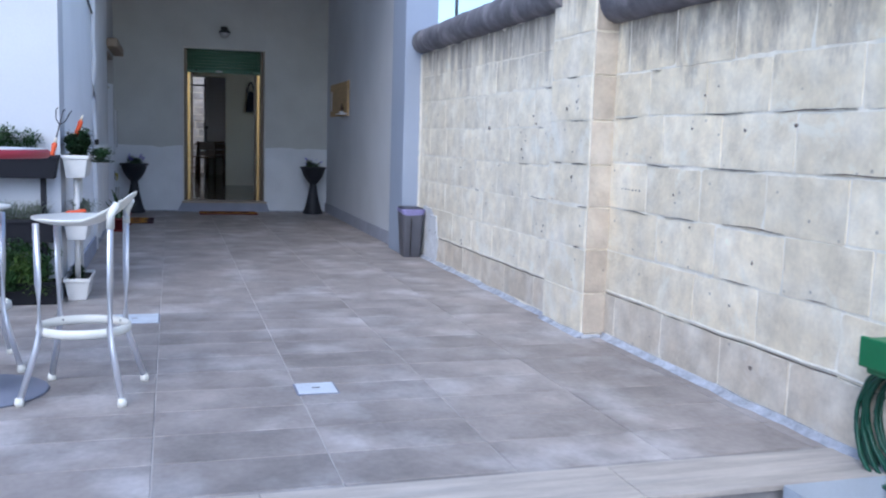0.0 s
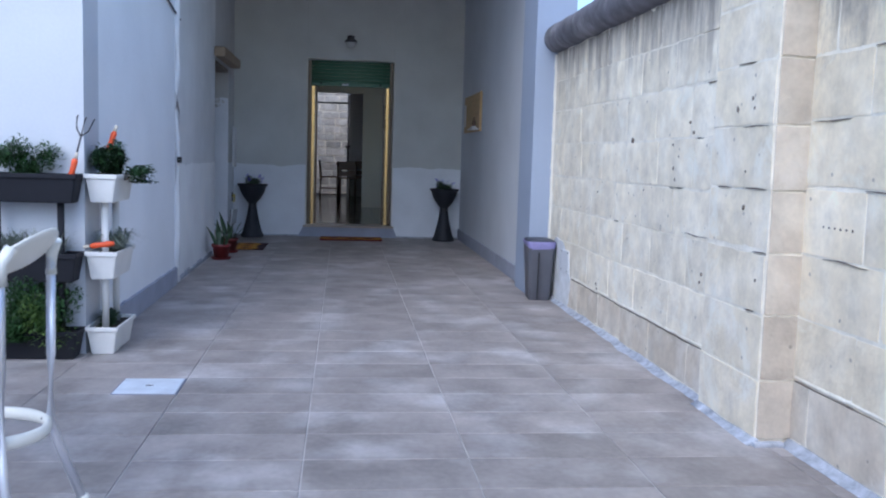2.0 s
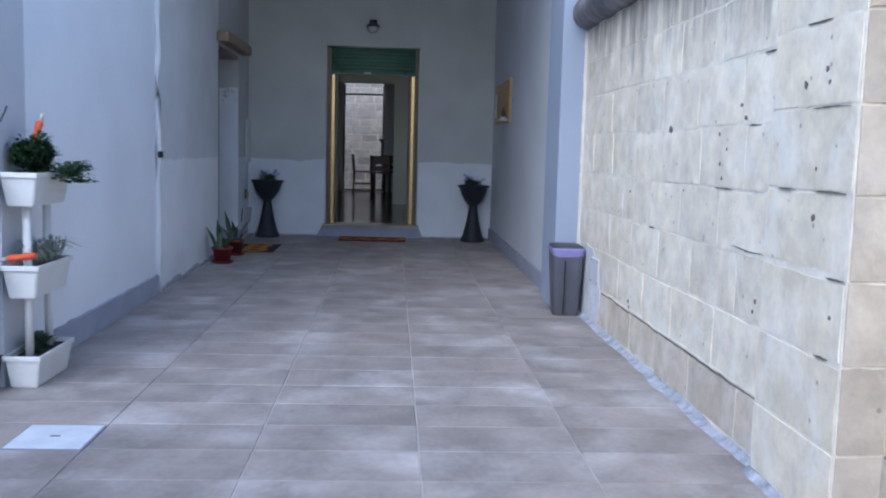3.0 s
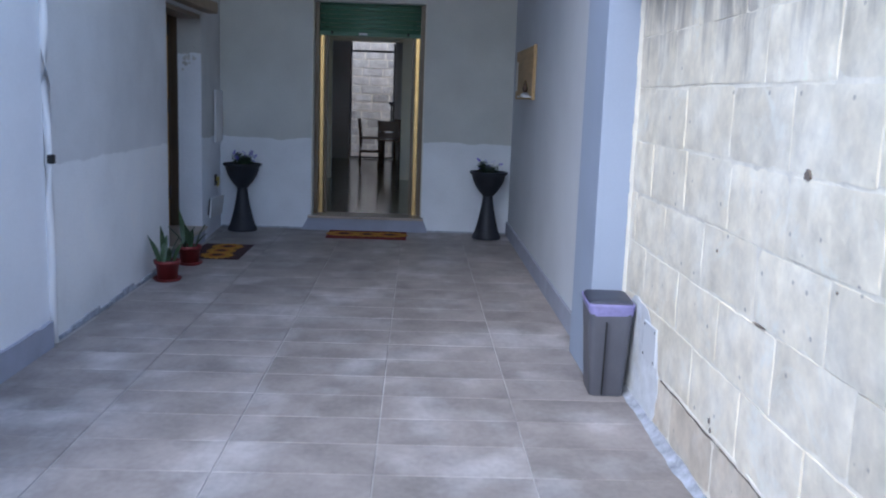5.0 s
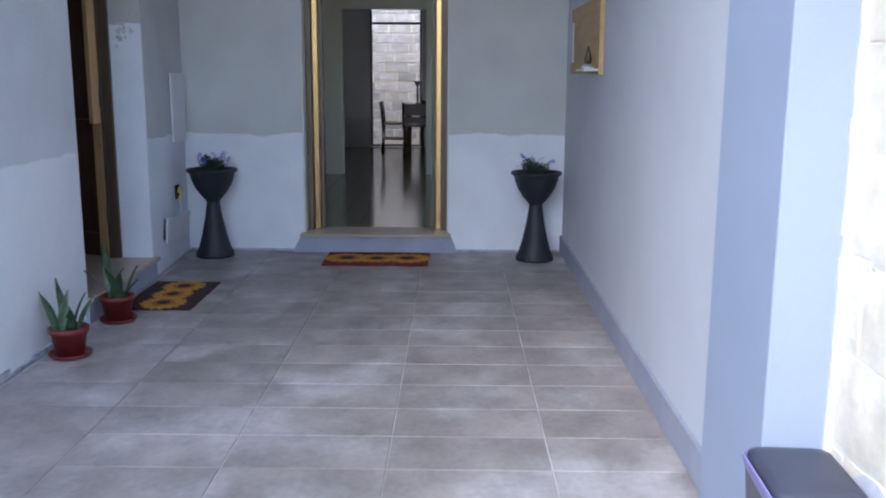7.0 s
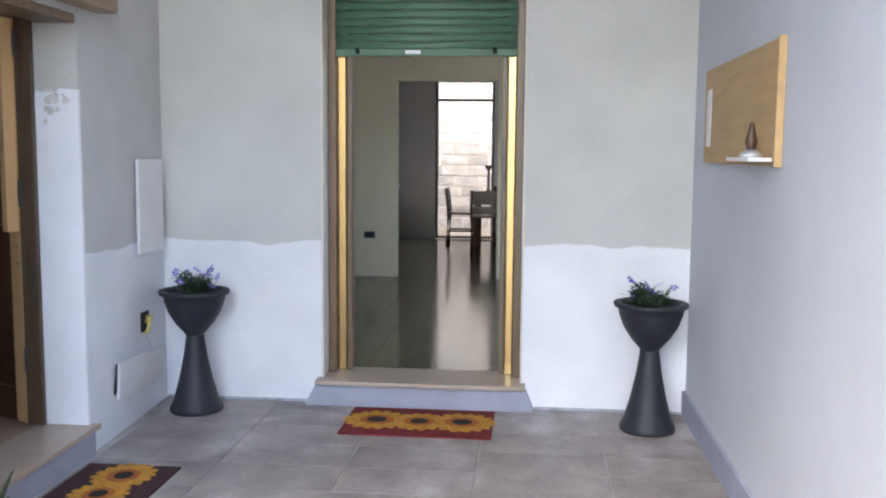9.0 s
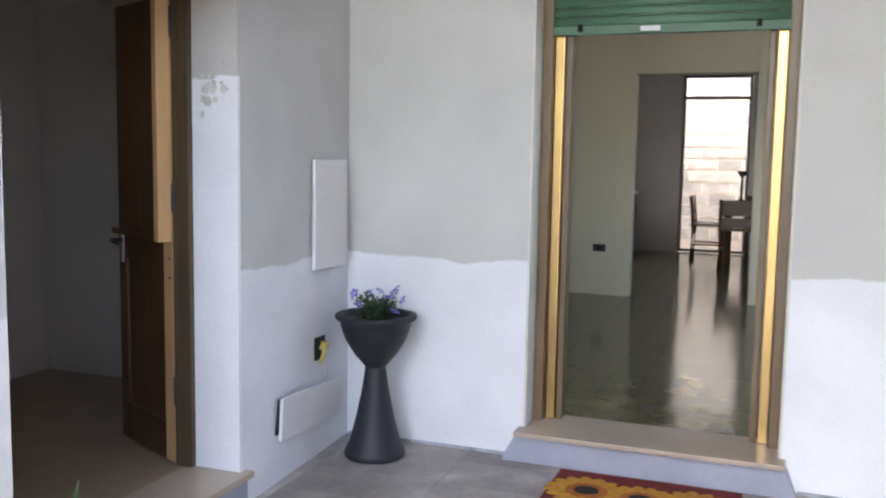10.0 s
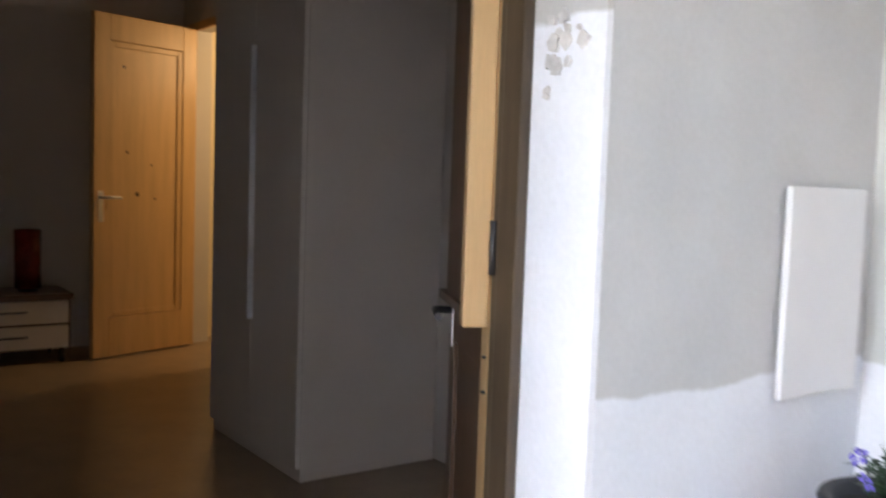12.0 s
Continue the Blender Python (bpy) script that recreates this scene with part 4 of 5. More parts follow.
box_part("insert", BLACK, sk, -0.035, 0.035, -0.014, -0.01, -0.02, 0.02, 0.001)


# ---- bar stools and table ----
def bar_stool(x, y, turn):
    s = thing("bar_stool", pose(x, y, 0, 0, 0, turn), "ivory plastic bar stool with aluminium legs and a foot ring", "stool", "bar stools at the table")
    # the seat is a shallow shell that sweeps up into a low back towards +x
    bm = bmesh.new()
    nu, nv = 14, 28
    rows = []
    for top in (1, 0):
        for i in range(nu + 1):
            rr = i / nu
            ring = []
            for k in range(nv):
                a = 2 * math.pi * k / nv
                px, py = rr * 0.205 * math.cos(a), rr * 0.19 * math.sin(a)
                lift = max(0.0, (px - 0.03) / 0.175)
                z = 0.762 + 0.015 * rr ** 3 + 0.115 * lift ** 1.6
                ring.append(bm.verts.new((px + 0.02 * lift, py, z - (0 if top else 0.022 * (1 - 0.6 * rr ** 4)))))
            rows.append(ring)
    for i in range(nu):
        for k in range(nv):
            k2 = (k + 1) % nv
            bm.faces.new((rows[i][k], rows[i][k2], rows[i + 1][k2], rows[i + 1][k])).smooth = True
            b = nu + 1
            bm.faces.new((rows[b + i][k2], rows[b + i][k], rows[b + i + 1][k], rows[b + i + 1][k2])).smooth = True
    for k in range(nv):
        k2 = (k + 1) % nv
        bm.faces.new((rows[nu][k], rows[nu][k2], rows[2 * nu + 1][k2], rows[2 * nu + 1][k])).smooth = True
    bmesh.ops.remove_doubles(bm, verts=bm.verts, dist=0.0005)
    done("seat", bm, SEATP, s)
    ring = [(0.185 * math.cos(a), 0.175 * math.sin(a), 0.295) for a in (2 * math.pi * k / 40 for k in range(40))]
    tube_part("foot_ring", SEATP, s, ring, 0.012, 8, True, 1.7)
    for k, (cx, cy) in enumerate(((-1, -1), (1, -1), (1, 1), (-1, 1))):
        zt = 0.755 if cx < 0 else 0.80
        tube_part("leg", ALU, s, [(cx * 0.150, cy * 0.135, zt), (cx * 0.146, cy * 0.135, 0.5), (cx * 0.142, cy * 0.135, 0.30), (cx * 0.155, cy * 0.148, 0.23), (cx * 0.207, cy * 0.207, 0.015)], 0.0135, 10)
        lathe_part("foot_cap", SEATP, s, [(0, 0), (0.018, 0), (0.02, 0.015), (0.016, 0.035), (0, 0.035)], (cx * 0.207, cy * 0.207, 0), 12)
        if cx > 0:
            tube_part("socket_arm", SEATP, s, [(cx * 0.150, cy * 0.135, 0.74), (cx * 0.152, cy * 0.136, 0.80), (cx * 0.175, cy * 0.12, 0.845)], 0.017, 8)
        lathe_part("screw", STEEL, s, [(0, -0.004), (0.008, -0.004), (0.008, 0.004), (0, 0.004)], (cx * 0.128, cy * 0.12, 0.30), 8)
    return s


bar_stool(0.045, 4.095, -11)
bar_stool(-0.525, 4.66, 195)
tb = thing("bar_table", pose(-0.40, 4.17, 0), "high round bar table with red top and grey base", "table")
lathe_part("base", GREYM, tb, [(0, 0), (0.285, 0), (0.29, 0.006), (0.28, 0.012), (0.05, 0.022), (0.04, 0.04), (0, 0.04)], seg=48)
lathe_part("column", GREYM, tb, [(0, 0.03), (0.035, 0.03), (0.035, 1.02), (0, 1.02)], seg=20)
lathe_part("top", REDTOP, tb, [(0, 1.02), (0.30, 1.02), (0.312, 1.028), (0.312, 1.05), (0.305, 1.056), (0, 1.056)], seg=56)
lathe_part("top_face", PAPER, tb, [(0, 1.057), (0.30, 1.057), (0.30, 1.060), (0, 1.060)], seg=56)

# ---- tiered planters ----
def tiered_planter(name, m, mat, length, label):
    """Three troughs on two posts; the length runs along local x, the wall is at +y."""
    p = thing(name, m, label, "planter", "tiered planters on the terrace")
    D = 0.16
    for z in (0.0, 0.41, 0.825):
        bm = bmesh.new()
        add_box(bm, 0, length, 0, D, z, z + 0.15, 0.0, 0.022)
        top = max(bm.faces, key=lambda f: f.calc_center_median().z)
        bmesh.ops.inset_region(bm, faces=[top], thickness=0.012)
        bmesh.ops.translate(bm, verts=top.verts[:], vec=(0, 0, -0.025))
        bmesh.ops.bevel(bm, geom=[e for e in bm.edges if e.calc_length() > 0.02], offset=0.005, segments=2, affect="EDGES")
        add_box(bm, -0.006, length + 0.006, -0.006, 0.004, z + 0.128, z + 0.152, 0.003)
        add_box(bm, -0.006, length + 0.006, D - 0.004, D + 0.006, z + 0.128, z + 0.152, 0.003)
        add_box(bm, -0.006, 0.004, 0.004, D - 0.004, z + 0.128, z + 0.152, 0.003)
        add_box(bm, length - 0.004, length + 0.006, 0.004, D - 0.004, z + 0.128, z + 0.152, 0.003)
        done("trough", bm, mat, p)
        box_part("soil", SOIL, p, 0.016, length - 0.016, 0.016, D - 0.016, z + 0.115, z + 0.134, 0.004)
    for x in (0.095, length - 0.095):
        tube_part("post", mat, p, [(x, D / 2, 0.13), (x, D / 2, 0.84)], 0.019, 10)
    return p


black = tiered_planter("black_tiered_planter", pose(-0.80, 6.275, 0), BLACKP, 0.51, "black plastic three-tier planter with herbs by the house wall")
leaf_clump("top_foliage", LEAF, black, (0.22, 0.08, 0.96), (0.19, 0.10, 0.17), 1500, 0.045, 0.006, 11, 0.4, 0.7)
leaf_clump("middle_foliage", LEAFG, black, (0.26, 0.08, 0.54), (0.28, 0.08, 0.05), 420, 0.20, 0.0025, 12, 0.3, 0.8, True)
leaf_clump("bottom_foliage", LEAF, black, (0.30, 0.04, 0.10), (0.26, 0.16, 0.30), 2600, 0.055, 0.007, 13, 0.5, 0.6)
leaf_clump("bottom_foliage", LEAFY, black, (0.40, 0.0, 0.06), (0.20, 0.14, 0.26), 900, 0.05, 0.006, 14, 0.5, 0.6)
white = tiered_planter("white_tiered_planter", pose(-0.118, 6.41, 0, 0, 0, 90), WHITEP, 0.43, "white plastic three-tier planter with herbs by the side wall")
leaf_clump("top_foliage", LEAFD, white, (0.20, 0.08, 0.94), (0.17, 0.09, 0.17), 1500, 0.05, 0.011, 21, 0.4, 0.6)
leaf_clump("trailing_foliage", LEAF, white, (0.26, -0.01, 0.92), (0.17, 0.13, 0.09), 600, 0.05, 0.011, 22, 0.8, 0.3)
leaf_clump("middle_foliage", LEAFG, white, (0.24, 0.06, 0.54), (0.20, 0.06, 0.05), 200, 0.26, 0.003, 23, 0.6, 0.7, True)
leaf_clump("bottom_foliage", LEAFD, white, (0.24, 0.07, 0.13), (0.18, 0.06, 0.07), 420, 0.05, 0.008, 24, 0.4, 0.6)


gland = thing("wall_socket", pose(-0.90, 6.448, 0.20), "small black round outlet on the house wall", "socket")
bm = bmesh.new()
add_tube(bm, [(0, 0, 0), (0, -0.022, 0), (0, -0.03, 0)], [0.032, 0.030, 0.02], 14)
done("cover", bm, BLACK, gland)
tube_part("lead", BLACK, gland, [(0, -0.02, -0.01), (0.01, -0.05, -0.03), (0.02, -0.03, -0.06)], 0.009, 8)


def hand_tool(name, m, label, kind):
    t = thing(name, m, label, "garden tool", "hand tools in the planters")
    lathe_part("grip", ORANGE, t, [(0, 0), (0.012, 0.0), (0.017, 0.03), (0.014, 0.07), (0.017, 0.11), (0.011, 0.125), (0, 0.125)], seg=14)
    lathe_part("ferrule", DRAWER, t, [(0, 0.125), (0.010, 0.125), (0.008, 0.16), (0, 0.16)], seg=12)
    if kind == "rake":
        tube_part("shaft", STEEL, t, [(0, 0, 0.15), (0, 0, 0.25)], 0.005, 8)
        for k in (-1, 0, 1):
            tube_part("tine", STEEL, t, [(0, 0, 0.245), (k * 0.03, 0, 0.28), (k * 0.042, 0.0, 0.335), (k * 0.042 + 0.012, -0.03, 0.35)], 0.004, 6)
    return t


hand_tool("hand_rake", pose(-0.34, 6.36, 0.935, 0, 14, 0), "three-tined hand rake with an orange grip, stuck in soil", "rake")
hand_tool("hand_trowel", pose(-0.21, 6.62, 1.09, 0, 18, 0), "hand trowel with an orange grip, stuck in soil", "trowel")
hand_tool("hand_weeder", pose(-0.135, 6.435, 0.607, 0, -98, 0), "hand weeder with an orange grip lying on the planter", "weeder")

# ---- bin, covers, hose and crate ----
def add_loft(bm, levels, seg=6, close=True):
    """A body of rounded rectangles: (z, half width, half depth, corner radius, shift in y) from the foot up."""
    rings = []
    for z, hx, hy, rad, sy in levels:
        ring = []
        for k, (cx, cy) in enumerate(((1, 1), (-1, 1), (-1, -1), (1, -1))):
            for i in range(seg + 1):
                a = math.pi / 2 * (k + i / seg)
                ring.append(bm.verts.new((cx * (hx - rad) + rad * math.cos(a), cy * (hy - rad) + rad * math.sin(a) + sy, z)))
        rings.append(ring)
    n = len(rings[0])
    for p, q in zip(rings, rings[1:]):
        for i in range(n):
            bm.faces.new((p[i], p[(i + 1) % n], q[(i + 1) % n], q[i])).smooth = True
    if close:
        bm.faces.new(rings[0][::-1]), bm.faces.new(rings[-1])
    return rings


bn = thing("pedal_bin", pose(2.676, 8.60, 0, 0, 0, -3), "slim grey plastic bin with a lilac bag under its lid", "bin")
bm = bmesh.new()
add_loft(bm, [(0, 0.080, 0.108, 0.025, 0), (0.006, 0.085, 0.113, 0.028, 0), (0.44, 0.108, 0.152, 0.035, 0.006), (0.458, 0.110, 0.154, 0.035, 0.006)])
done("body", bm, BIN, bn)
bm = bmesh.new()
rings = add_loft(bm, [(0.446, 0.109, 0.153, 0.035, 0.006), (0.456, 0.114, 0.158, 0.036, 0.006), (0.468, 0.116, 0.160, 0.036, 0.006), (0.474, 0.112, 0.156, 0.034, 0.006), (0.462, 0.106, 0.150, 0.03, 0.006)], close=False)
for i, q in enumerate(rings[0]):
    q.co.z += 0.022 * noise.noise((i * 0.55, 1.3, 0)) - (0.022 if q.co.y < -0.1 else 0)
done("bag_rim", bm, LILAC, bn)
bm = bmesh.new()
add_loft(bm, [(0.450, 0.103, 0.147, 0.032, 0.006), (0.476, 0.106, 0.150, 0.034, 0.006), (0.484, 0.102, 0.146, 0.034, 0.006), (0.489, 0.080, 0.122, 0.034, 0.006), (0.491, 0.04, 0.07, 0.034, 0.006)])
done("lid", bm, BINLID, bn)
box_part("seam", BLACK, bn, -0.027, -0.024, -0.146, -0.118, 0.03, 0.40, 0.0).rotation_euler = (0.09, 0, 0)
cp = thing("junction_cover", pose(2.7945, 8.095, 0.268), "pale blue cover plate with four screws on the stone wall", "cover")
box_part("plate", COVERP, cp, -0.004, 0.022, 0, 0.215, 0, 0.172, 0.003)
for y in (0.016, 0.199):
    for z in (0.016, 0.156):
        box_part("screw", STEEL, cp, -0.0075, -0.004, y - 0.006, y + 0.006, z - 0.006, z + 0.006, 0.002)
for x0, y0, w in ((0.045, 5.585, 0.295), (0.945, 3.88, 0.19)):
    mh = thing("inspection_cover", pose(x0, y0, 0), "pale square inspection cover set in the tiles", "cover", "inspection covers")
    box_part("lid", MANHOLE, mh, 0.008, w - 0.008, 0.008, w - 0.008, -0.003, 0.006, 0.002)
    box_part("rim", GREYM, mh, 0, w, 0, w, -0.003, 0.0035, 0.001)
    box_part("lift_slot", STEEL, mh, w / 2 - 0.018, w / 2 + 0.018, w / 2 - 0.006, w / 2 + 0.006, 0.006, 0.0075, 0.0)
hz = thing("hose_holder", pose(2.93, 2.40, 0.36), "green plastic holder with a coiled green garden hose on the wall", "hose")
box_part("bracket", HOOKG, hz, -0.15, 0, -0.16, 0.16, 0, 0.13, 0.012, 0.015)
box_part("front_lip", HOOKG, hz, -0.17, -0.15, -0.15, 0.15, 0.03, 0.14, 0.008)
for k in range(9):
    r = random.Random(k)
    w, h, dx = 0.165 + 0.011 * k + r.uniform(-0.01, 0.01), 0.36 + 0.014 * k, -0.03 - 0.014 * (k % 6)
    tube_part("hose_loop", HOSEG, hz, [(dx + 0.01 * math.sin(a * 2 + k), w * math.sin(a), 0.03 - h / 2 + h / 2 * math.cos(a) + 0.02 * r.random()) for a in (2 * math.pi * i / 28 for i in range(28))], 0.009, 7, True)
cr = thing("plastic_crate", pose(2.66, 2.10, Z_LOW), "frosted plastic storage crate on the lower ground", "crate")
bm = bmesh.new()
add_box(bm, -0.26, 0.26, -0.30, 0.345, 0, 0.31, 0.0, 0.03)
top = max(bm.faces, key=lambda f: f.calc_center_median().z)
bmesh.ops.inset_region(bm, faces=[top], thickness=0.025)
bmesh.ops.translate(bm, verts=top.verts[:], vec=(0, 0, -0.27))
bmesh.ops.bevel(bm, geom=bm.edges[:], offset=0.006, segments=2, affect="EDGES")
done("tub", bm, CRATE, cr)
fr = thing("metal_frame", pose(0, 9.3, 0), "thin dark metal frame standing behind the garden wall", "frame")
for x in (3.30, 4.10):
    box_part("upright", STEEL, fr, x - 0.015, x + 0.015, -0.015, 0.015, Z_LOW, 2.72, 0.003)
for z in (2.40, 2.69):
    box_part("crossbar", STEEL, fr, 3.316, 4.084, -0.015, 0.015, z, z + 0.03, 0.003)

# ---- stone blocks ----
def block_mesh(seed):
    """A unit block whose worn front faces -x: a bellied, pitted face that sinks unevenly towards chipped edges."""
    r = random.Random(seed)
    bm = bmesh.new()
    ny, nz = 9, 5
    sink = [r.choice((0.0, 0.0, 0.015, 0.035)) for _ in range(4)]
    g = []
    for i in range(ny + 1):
        col = []
        for k in range(nz + 1):
            u, w = i / ny, k / nz
            dip = 0.045 * noise.noise((u * 4 + seed, w * 3, seed * 0.7))
            for at, (edge, near) in enumerate(((i, i == 0), (ny - i, i == ny), (k, k == 0), (nz - k, k == nz))):
                if near:
                    dip += sink[at] + 0.05 * noise.noise((u * 7, w * 5, seed + at * 3.1)) + r.uniform(0, 0.04)
            jy = r.uniform(0, 0.009) if i == 0 else -r.uniform(0, 0.009) if i == ny else r.uniform(-0.02, 0.02)
            jz = r.uniform(0, 0.024) if k == 0 else -r.uniform(0, 0.024) if k == nz else r.uniform(-0.03, 0.03)
            # the outermost row lies close to its neighbour, so that the wear stays at the edge
            uu = {0: 0.0, 1: 0.06, ny - 1: 0.94, ny: 1.0}.get(i, u) + jy
            ww = {0: 0.0, 1: 0.13, nz - 1: 0.87, nz: 1.0}.get(k, w) + jz
            col.append(bm.verts.new((-0.5 + dip, uu - 0.5, ww - 0.5)))
        g.append(col)
    for i in range(ny):
        for k in range(nz):
            bm.faces.new((g[i][k], g[i][k + 1], g[i + 1][k + 1], g[i + 1][k])).smooth = True
    rim = [(i, 0) for i in range(ny + 1)] + [(ny, k) for k in range(1, nz + 1)] + [(i, nz) for i in range(ny - 1, -1, -1)] + [(0, k) for k in range(nz - 1, 0, -1)]
    back = {q: bm.verts.new((0.5, g[q[0]][q[1]].co.y, g[q[0]][q[1]].co.z)) for q in rim}
    for a, b in zip(rim, rim[1:] + rim[:1]):
        bm.faces.new((g[a[0]][a[1]], g[b[0]][b[1]], back[b], back[a]))
        bm.edges.get((g[a[0]][a[1]], g[b[0]][b[1]])).smooth = False
    bmesh.ops.recalc_face_normals(bm, faces=bm.faces)
    me = bpy.data.meshes.new("stone_block")
    bm.to_mesh(me), bm.free()
    return me


def variants(mat, start):
    out = []
    for i in range(14):
        me = block_mesh(start + i)
        me.materials.append(mat)
        out.append(me)
    return out


def lay_blocks(parent, meshes, face, y0, y1, levels, depth, joint, length, seed, axis="x", low=None, heads=None):
    """Courses of blocks between the levels; heads gives one upright joint of each course, the others follow by the block length."""
    r = random.Random(seed)
    for c, (za, zb) in enumerate(zip(levels, levels[1:])):
        y = heads[c] - length * math.ceil((heads[c] - y0) / length) if heads else y0 - (r.uniform(0.1, 0.9) * length if length < y1 - y0 else 0)
        cuts = [y0]
        while y < y1:
            if y > y0 + 0.08:
                cuts.append(y)
            y += length if heads else length * r.uniform(0.85, 1.15)
        if heads:
            cuts = cuts[:1] + [q + r.uniform(-0.025, 0.025) for q in cuts[1:]]
        if y1 - cuts[-1] < 0.08 and len(cuts) > 1:
            cuts.pop()
        for a, b in zip(cuts, cuts[1:] + [y1]):
            j = joint * r.choice((0.5, 1, 1, 1.7))
            ob = new("stone_block", r.choice(low if low and c == 0 else meshes))
            ob.parent = parent
            proud = r.uniform(0.001, 0.0045)
            ob.scale = (depth, b - a - j, zb - za - j * 0.8)
            if axis == "x":
                ob.location = (face + depth / 2 - proud, (a + b) / 2, (za + zb) / 2 + r.uniform(-0.005, 0.005))
                ob.rotation_euler = (r.uniform(-0.008, 0.008), 0, 0)
            else:
                ob.location = ((a + b) / 2, face + depth / 2 - proud, (za + zb) / 2)
                ob.rotation_euler = (0, 0, math.pi / 2)


blocks_a, blocks_b, blocks_p, blocks_low = variants(STONE_A, 40), variants(STONE_B, 60), variants(STONE_P, 140), variants(STONE_LOW, 100)
lay_blocks(wall_a, blocks_a, 2.80, 5.42, 8.757, (0.02, 0.24, 0.505, 0.755, 1.0, 1.25, 1.51, 1.75, 1.99), 0.05, 0.006, 0.53, 1, low=blocks_low, heads=(7.3, 7.06, 7.34, 7.04, 6.80, 6.85, 7.1, 6.8))
lay_blocks(wall_b, blocks_b, 2.905, -0.6, 4.82, (0.02, 0.268, 0.53, 0.785, 1.047, 1.308, 1.555, 1.86), 0.05, 0.007, 0.53, 2, low=blocks_low, heads=(3.62, 3.86, 3.72, 3.86, 3.70, 3.86, 3.62))
lay_blocks(pillar, blocks_p, 2.76, 4.824, 5.415, (0.02, 0.265, 0.53, 0.777, 1.027, 1.285, 1.55, 1.80, 2.06, 2.32, 2.6, 3.0), 0.04, 0.008, 0.9, 3)
# south side of the pillar, in the shade-darkened stone
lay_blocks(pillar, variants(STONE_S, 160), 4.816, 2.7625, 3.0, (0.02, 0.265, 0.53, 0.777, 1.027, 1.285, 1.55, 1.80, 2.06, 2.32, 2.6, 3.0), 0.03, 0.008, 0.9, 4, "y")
lay_blocks(yard, variants(STONE_Y, 80), 25.185, -0.6, 2.4, [0.12 + 0.19 * i for i in range(17)], 0.05, 0.022, 0.44, 5, "y")


# open joints and drilled or knocked-out holes in the garden wall
def open_joint(parent, face, y, z, ln, seed, tall=0.006):
    """A dark ragged gap in a bed joint, thickest in its middle."""
    r = random.Random(seed)
    bm = bmesh.new()
    n = max(5, int(ln / 0.025))
    lo, hi = [], []
    for i in range(n + 1):
        w = tall * (0.15 + math.sin(math.pi * i / n)) * r.uniform(0.25, 0.8)
        zz = z + 0.006 * noise.noise((y + ln * i / n * 6, seed, 0))
        lo.append(bm.verts.new((face - 0.0065, y + ln * i / n, zz - w / 2)))
        hi.append(bm.verts.new((face - 0.0065, y + ln * i / n, zz + w / 2)))
    lb = [bm.verts.new((face + 0.02, q.co.y, q.co.z)) for q in lo]
    hb = [bm.verts.new((face + 0.02, q.co.y, q.co.z)) for q in hi]
    for i in range(n):
        bm.faces.new((lo[i], lo[i + 1], hi[i + 1], hi[i])), bm.faces.new((hi[i], hi[i + 1], hb[i + 1], hb[i])), bm.faces.new((lo[i + 1], lo[i], lb[i], lb[i + 1]))
    done("open_joint", bm, CRACK, parent)


CRACK = material("open_joint_earth", (0.20, 0.165, 0.135), 0.95, 0.3, 30, 80, 0.3)
for k, (y, z, ln) in enumerate(((4.16, 1.045, 0.24), (3.42, 1.05, 0.36), (2.5, 1.058, 0.50), (2.82, 1.312, 0.50), (3.55, 1.308, 0.34), (4.52, 1.302, 0.26), (4.35, 0.778, 0.30), (3.9, 0.782, 0.28), (3.2, 0.795, 0.45), (2.90, 0.545, 0.12), (3.42, 0.535, 0.2), (4.3, 1.55, 0.1))):
    open_joint(wall_b, 2.905, y, z, ln, k, 0.008 if z > 1 else 0.006)
for k, (y, z, ln) in enumerate(((5.46, 0.778, 0.36), (5.85, 1.0, 0.2), (5.6, 1.25, 0.12), (5.5, 1.51, 0.1), (6.9, 0.755, 0.1))):
    open_joint(wall_a, 2.80, y, z, ln, 30 + k, 0.007)
for k, (y, z, ln) in enumerate(((5.02, 1.55, 0.16), (4.86, 1.285, 0.24), (4.86, 1.03, 0.2), (4.83, 0.777, 0.11), (5.2, 1.03, 0.12), (4.9, 0.53, 0.08))):
    open_joint(pillar, 2.76, y, z, ln, 50 + k, 0.008)
for parent, x, z0, ya, yb in ((wall_a, 2.80, 0.24, 5.45, 8.0), (wall_b, 2.905, 0.268, 0.0, 4.80)):
    bm = bmesh.new()
    add_tube(bm, [(x, ya + (yb - ya) * i / 60, z0 + 0.010 * noise.noise((0, i * 0.3, x))) for i in range(61)], [0.0035 + 0.003 * noise.noise((4, i * 0.5, x)) for i in range(61)], 6)
    done("open_joint", bm, CRACK, parent)
    bm = bmesh.new()
    add_tube(bm, [(x + 0.004, ya + (yb - ya) * i / 60, z0 + 0.015 + 0.010 * noise.noise((0, i * 0.3, x))) for i in range(61)], [0.010 + 0.004 * noise.noise((7, i * 0.4, x)) for i in range(61)], 8)
    done("ledge_edge", bm, MORTAR, parent)


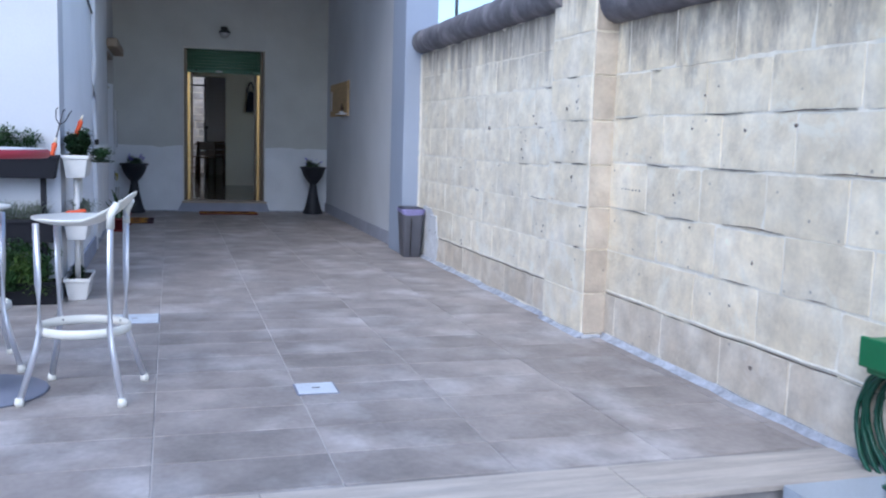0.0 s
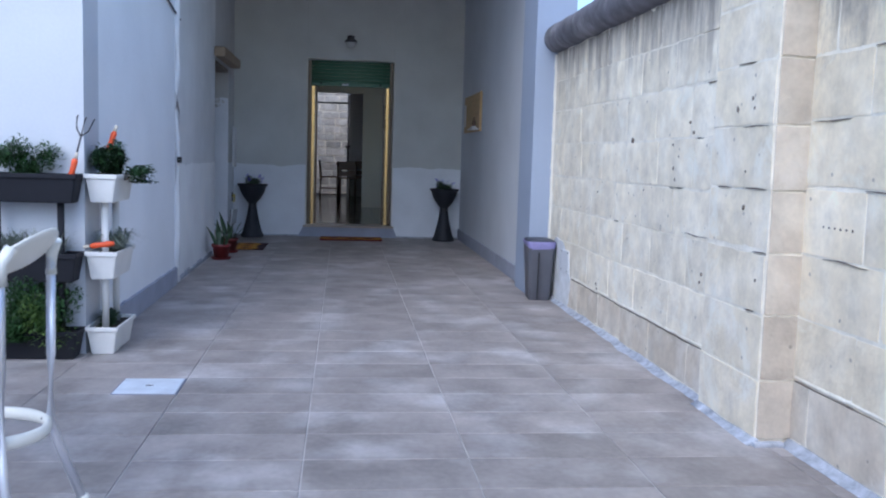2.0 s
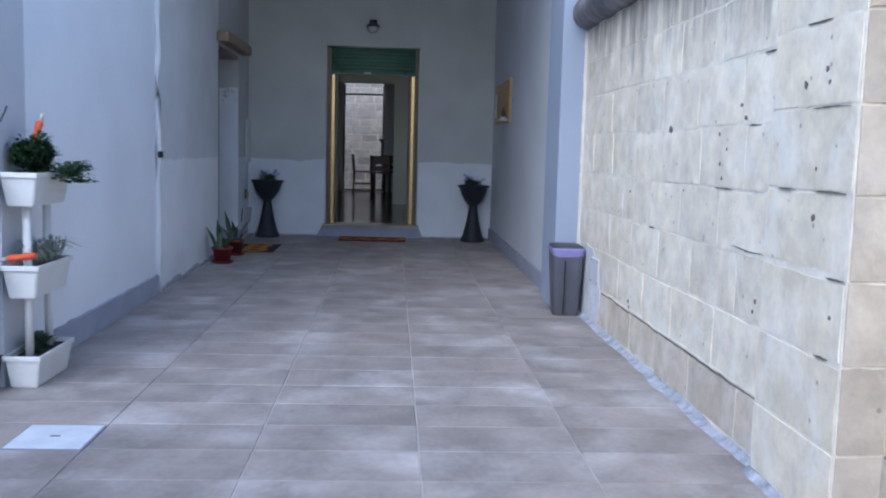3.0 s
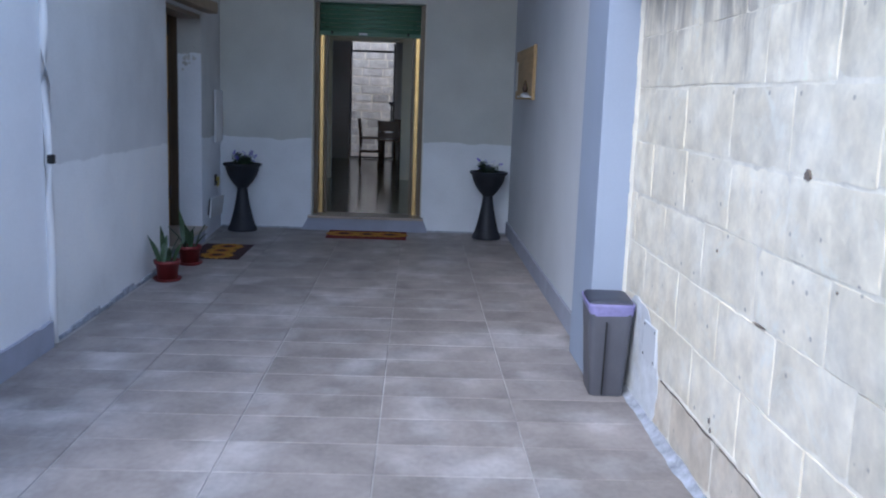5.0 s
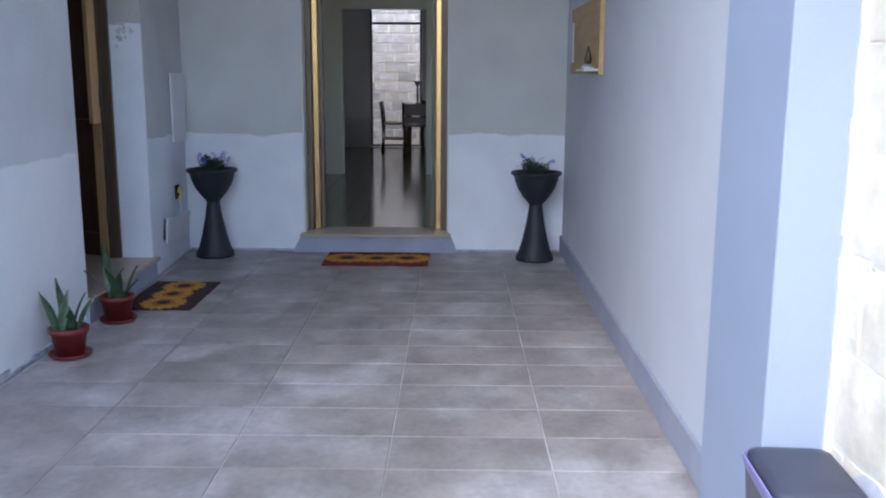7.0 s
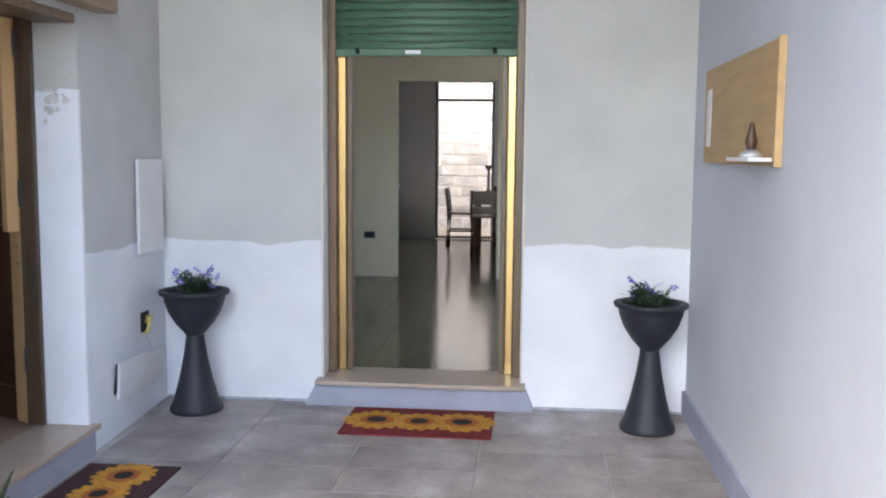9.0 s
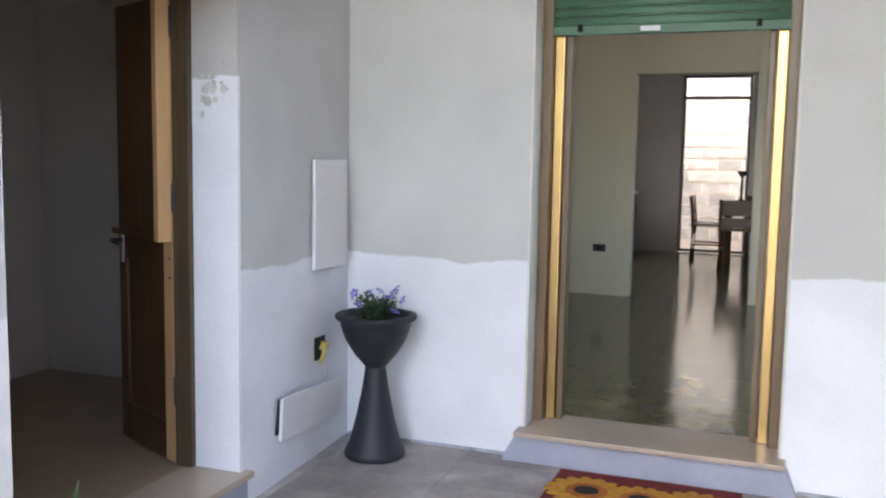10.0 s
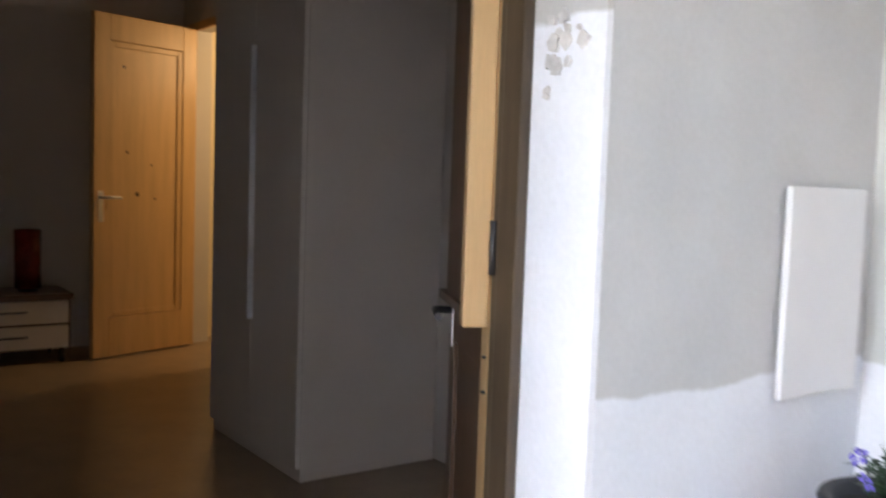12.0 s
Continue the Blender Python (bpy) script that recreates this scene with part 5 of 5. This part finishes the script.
def drilled_hole(parent, face, y, z, w, seed):
    r = random.Random(seed)
    bm = bmesh.new()
    ring = [(y + w / 2 * r.uniform(0.6, 1.3) * math.cos(a), z + w / 2 * r.uniform(0.6, 1.5) * math.sin(a)) for a in (2 * math.pi * i / 9 for i in range(9))]
    front, rear = [bm.verts.new((face - 0.0068, *q)) for q in ring], [bm.verts.new((face + 0.02, *q)) for q in ring]
    bm.faces.new(front)
    for i in range(9):
        bm.faces.new((front[i], front[(i + 1) % 9], rear[(i + 1) % 9], rear[i]))
    done("wall_hole", bm, CRACK, parent)


for k, (y, z, w) in enumerate(((6.70, 1.255, 0.032), (7.4, 0.92, 0.012), (6.0, 1.10, 0.014), (5.97, 1.04, 0.016), (5.93, 1.16, 0.011), (6.02, 1.22, 0.012), (5.8, 1.33, 0.012), (5.75, 1.28, 0.016), (6.45, 0.97, 0.010), (7.33, 0.30, 0.022), (7.31, 0.27, 0.018), (5.55, 0.60, 0.016), (5.57, 0.56, 0.012))):
    drilled_hole(wall_a, 2.80, y, z, w, k)
for k, (y, z, w) in enumerate(((3.96, 1.24, 0.014), (3.52, 1.23, 0.016), (3.17, 1.25, 0.016), (4.10, 0.90, 0.014), (4.08, 0.86, 0.010), (3.93, 0.75, 0.014), (3.86, 1.40, 0.012), (3.75, 1.44, 0.010), (3.36, 0.17, 0.026), (3.55, 0.42, 0.012), (3.40, 0.64, 0.014), (4.66, 0.90, 0.008), (4.62, 0.90, 0.008), (4.58, 0.90, 0.008), (4.54, 0.90, 0.008), (4.50, 0.90, 0.008), (4.46, 0.90, 0.008))):
    drilled_hole(wall_b, 2.905, y, z, w, 40 + k)
for k, (y, z, w) in enumerate(((5.02, 1.40, 0.018), (5.0, 1.36, 0.014), (5.16, 1.36, 0.024), (5.05, 1.10, 0.010), (5.05, 0.95, 0.02), (4.9, 0.66, 0.012))):
    drilled_hole(pillar, 2.76, y, z, w, 80 + k)

# cement patch in the wall's far corner and a ragged white seam against the pilaster
bm = bmesh.new()
n = 40
ring = []
for i in range(n):
    a = 2 * math.pi * i / n
    w = 1 + 0.16 * noise.noise((math.cos(a) * 2.2, math.sin(a) * 2.2, 3)) + 0.07 * noise.noise((i * 0.9, 0, 5))
    ring.append((min(8.75, 8.42 + 0.40 * w * math.cos(a)), max(0.0, 0.20 + 0.30 * w * math.sin(a))))
front, rear = [bm.verts.new((2.7955, *q)) for q in ring], [bm.verts.new((2.81, *q)) for q in ring]
bm.faces.new(front)
for i in range(n):
    bm.faces.new((front[i], front[(i + 1) % n], rear[(i + 1) % n], rear[i]))
done("cement_patch", bm, PATCH, wall_a)
bm = bmesh.new()
for i in range(34):
    w = 0.004 + 0.006 * noise.noise((i * 0.8, 2, 0))
    add_box(bm, 2.785 - w, 2.80, 8.748 + 0.004 * noise.noise((i * 1.1, 7, 0)), 8.7605, i * 0.058, (i + 1) * 0.058 + 0.002)
done("seam", bm, EDGE, wall_a)

# ---- terrace tiles ----
def tile_mesh(w, d):
    bm = bmesh.new()
    add_box(bm, 0, w, 0, d, -0.012, 0.0)
    bmesh.ops.bevel(bm, geom=[e for e in bm.edges if all(v.co.z > -0.001 for v in e.verts)], offset=0.0015, segments=1, affect="EDGES")
    me = bpy.data.meshes.new("floor_tile")
    bm.to_mesh(me), bm.free()
    me.materials.append(TILE)
    return me


shared = {}
PX, PY, GAP = 0.615, 0.3115, 0.005
for i in range(-5, 5):
    for j in range(-1, 36):
        x0, x1 = 0.34 + i * PX, 0.34 + (i + 1) * PX
        y0, y1 = max(2.772, 2.804 + j * PY), 2.804 + (j + 1) * PY
        x0, x1, y1 = max(x0, X_LEFT if y0 > 6.4 else -3.0), min(x1, 2.79 if y0 > 4.8 else 2.90), min(y1, Y_BACK)
        if y0 > 6.15 and y0 < 6.4 and x0 < X_LEFT:
            y1 = min(y1, 6.45)
        if x1 - x0 < 0.05 or y1 - y0 < 0.02:
            continue
        key = (round(x1 - x0, 3), round(y1 - y0, 3))
        if key not in shared:
            shared[key] = tile_mesh(key[0] - GAP, key[1] - GAP)
        t = new("floor_tile", shared[key])
        t.parent = terrace
        t.location = (x0 + GAP / 2, y0 + GAP / 2, 0.0006 * noise.noise((i * 1.7, j * 2.3, 0)))
for k in range(5):
    x0, x1 = -3.0 + k * 1.225, min(-3.0 + (k + 1) * 1.225, 2.93)
    bm = bmesh.new()
    add_box(bm, x0 + 0.002, x1 - 0.002, 2.47, 2.769, -0.016, 0.004, 0.003)
    done("border_tile", bm, STRIP, terrace)
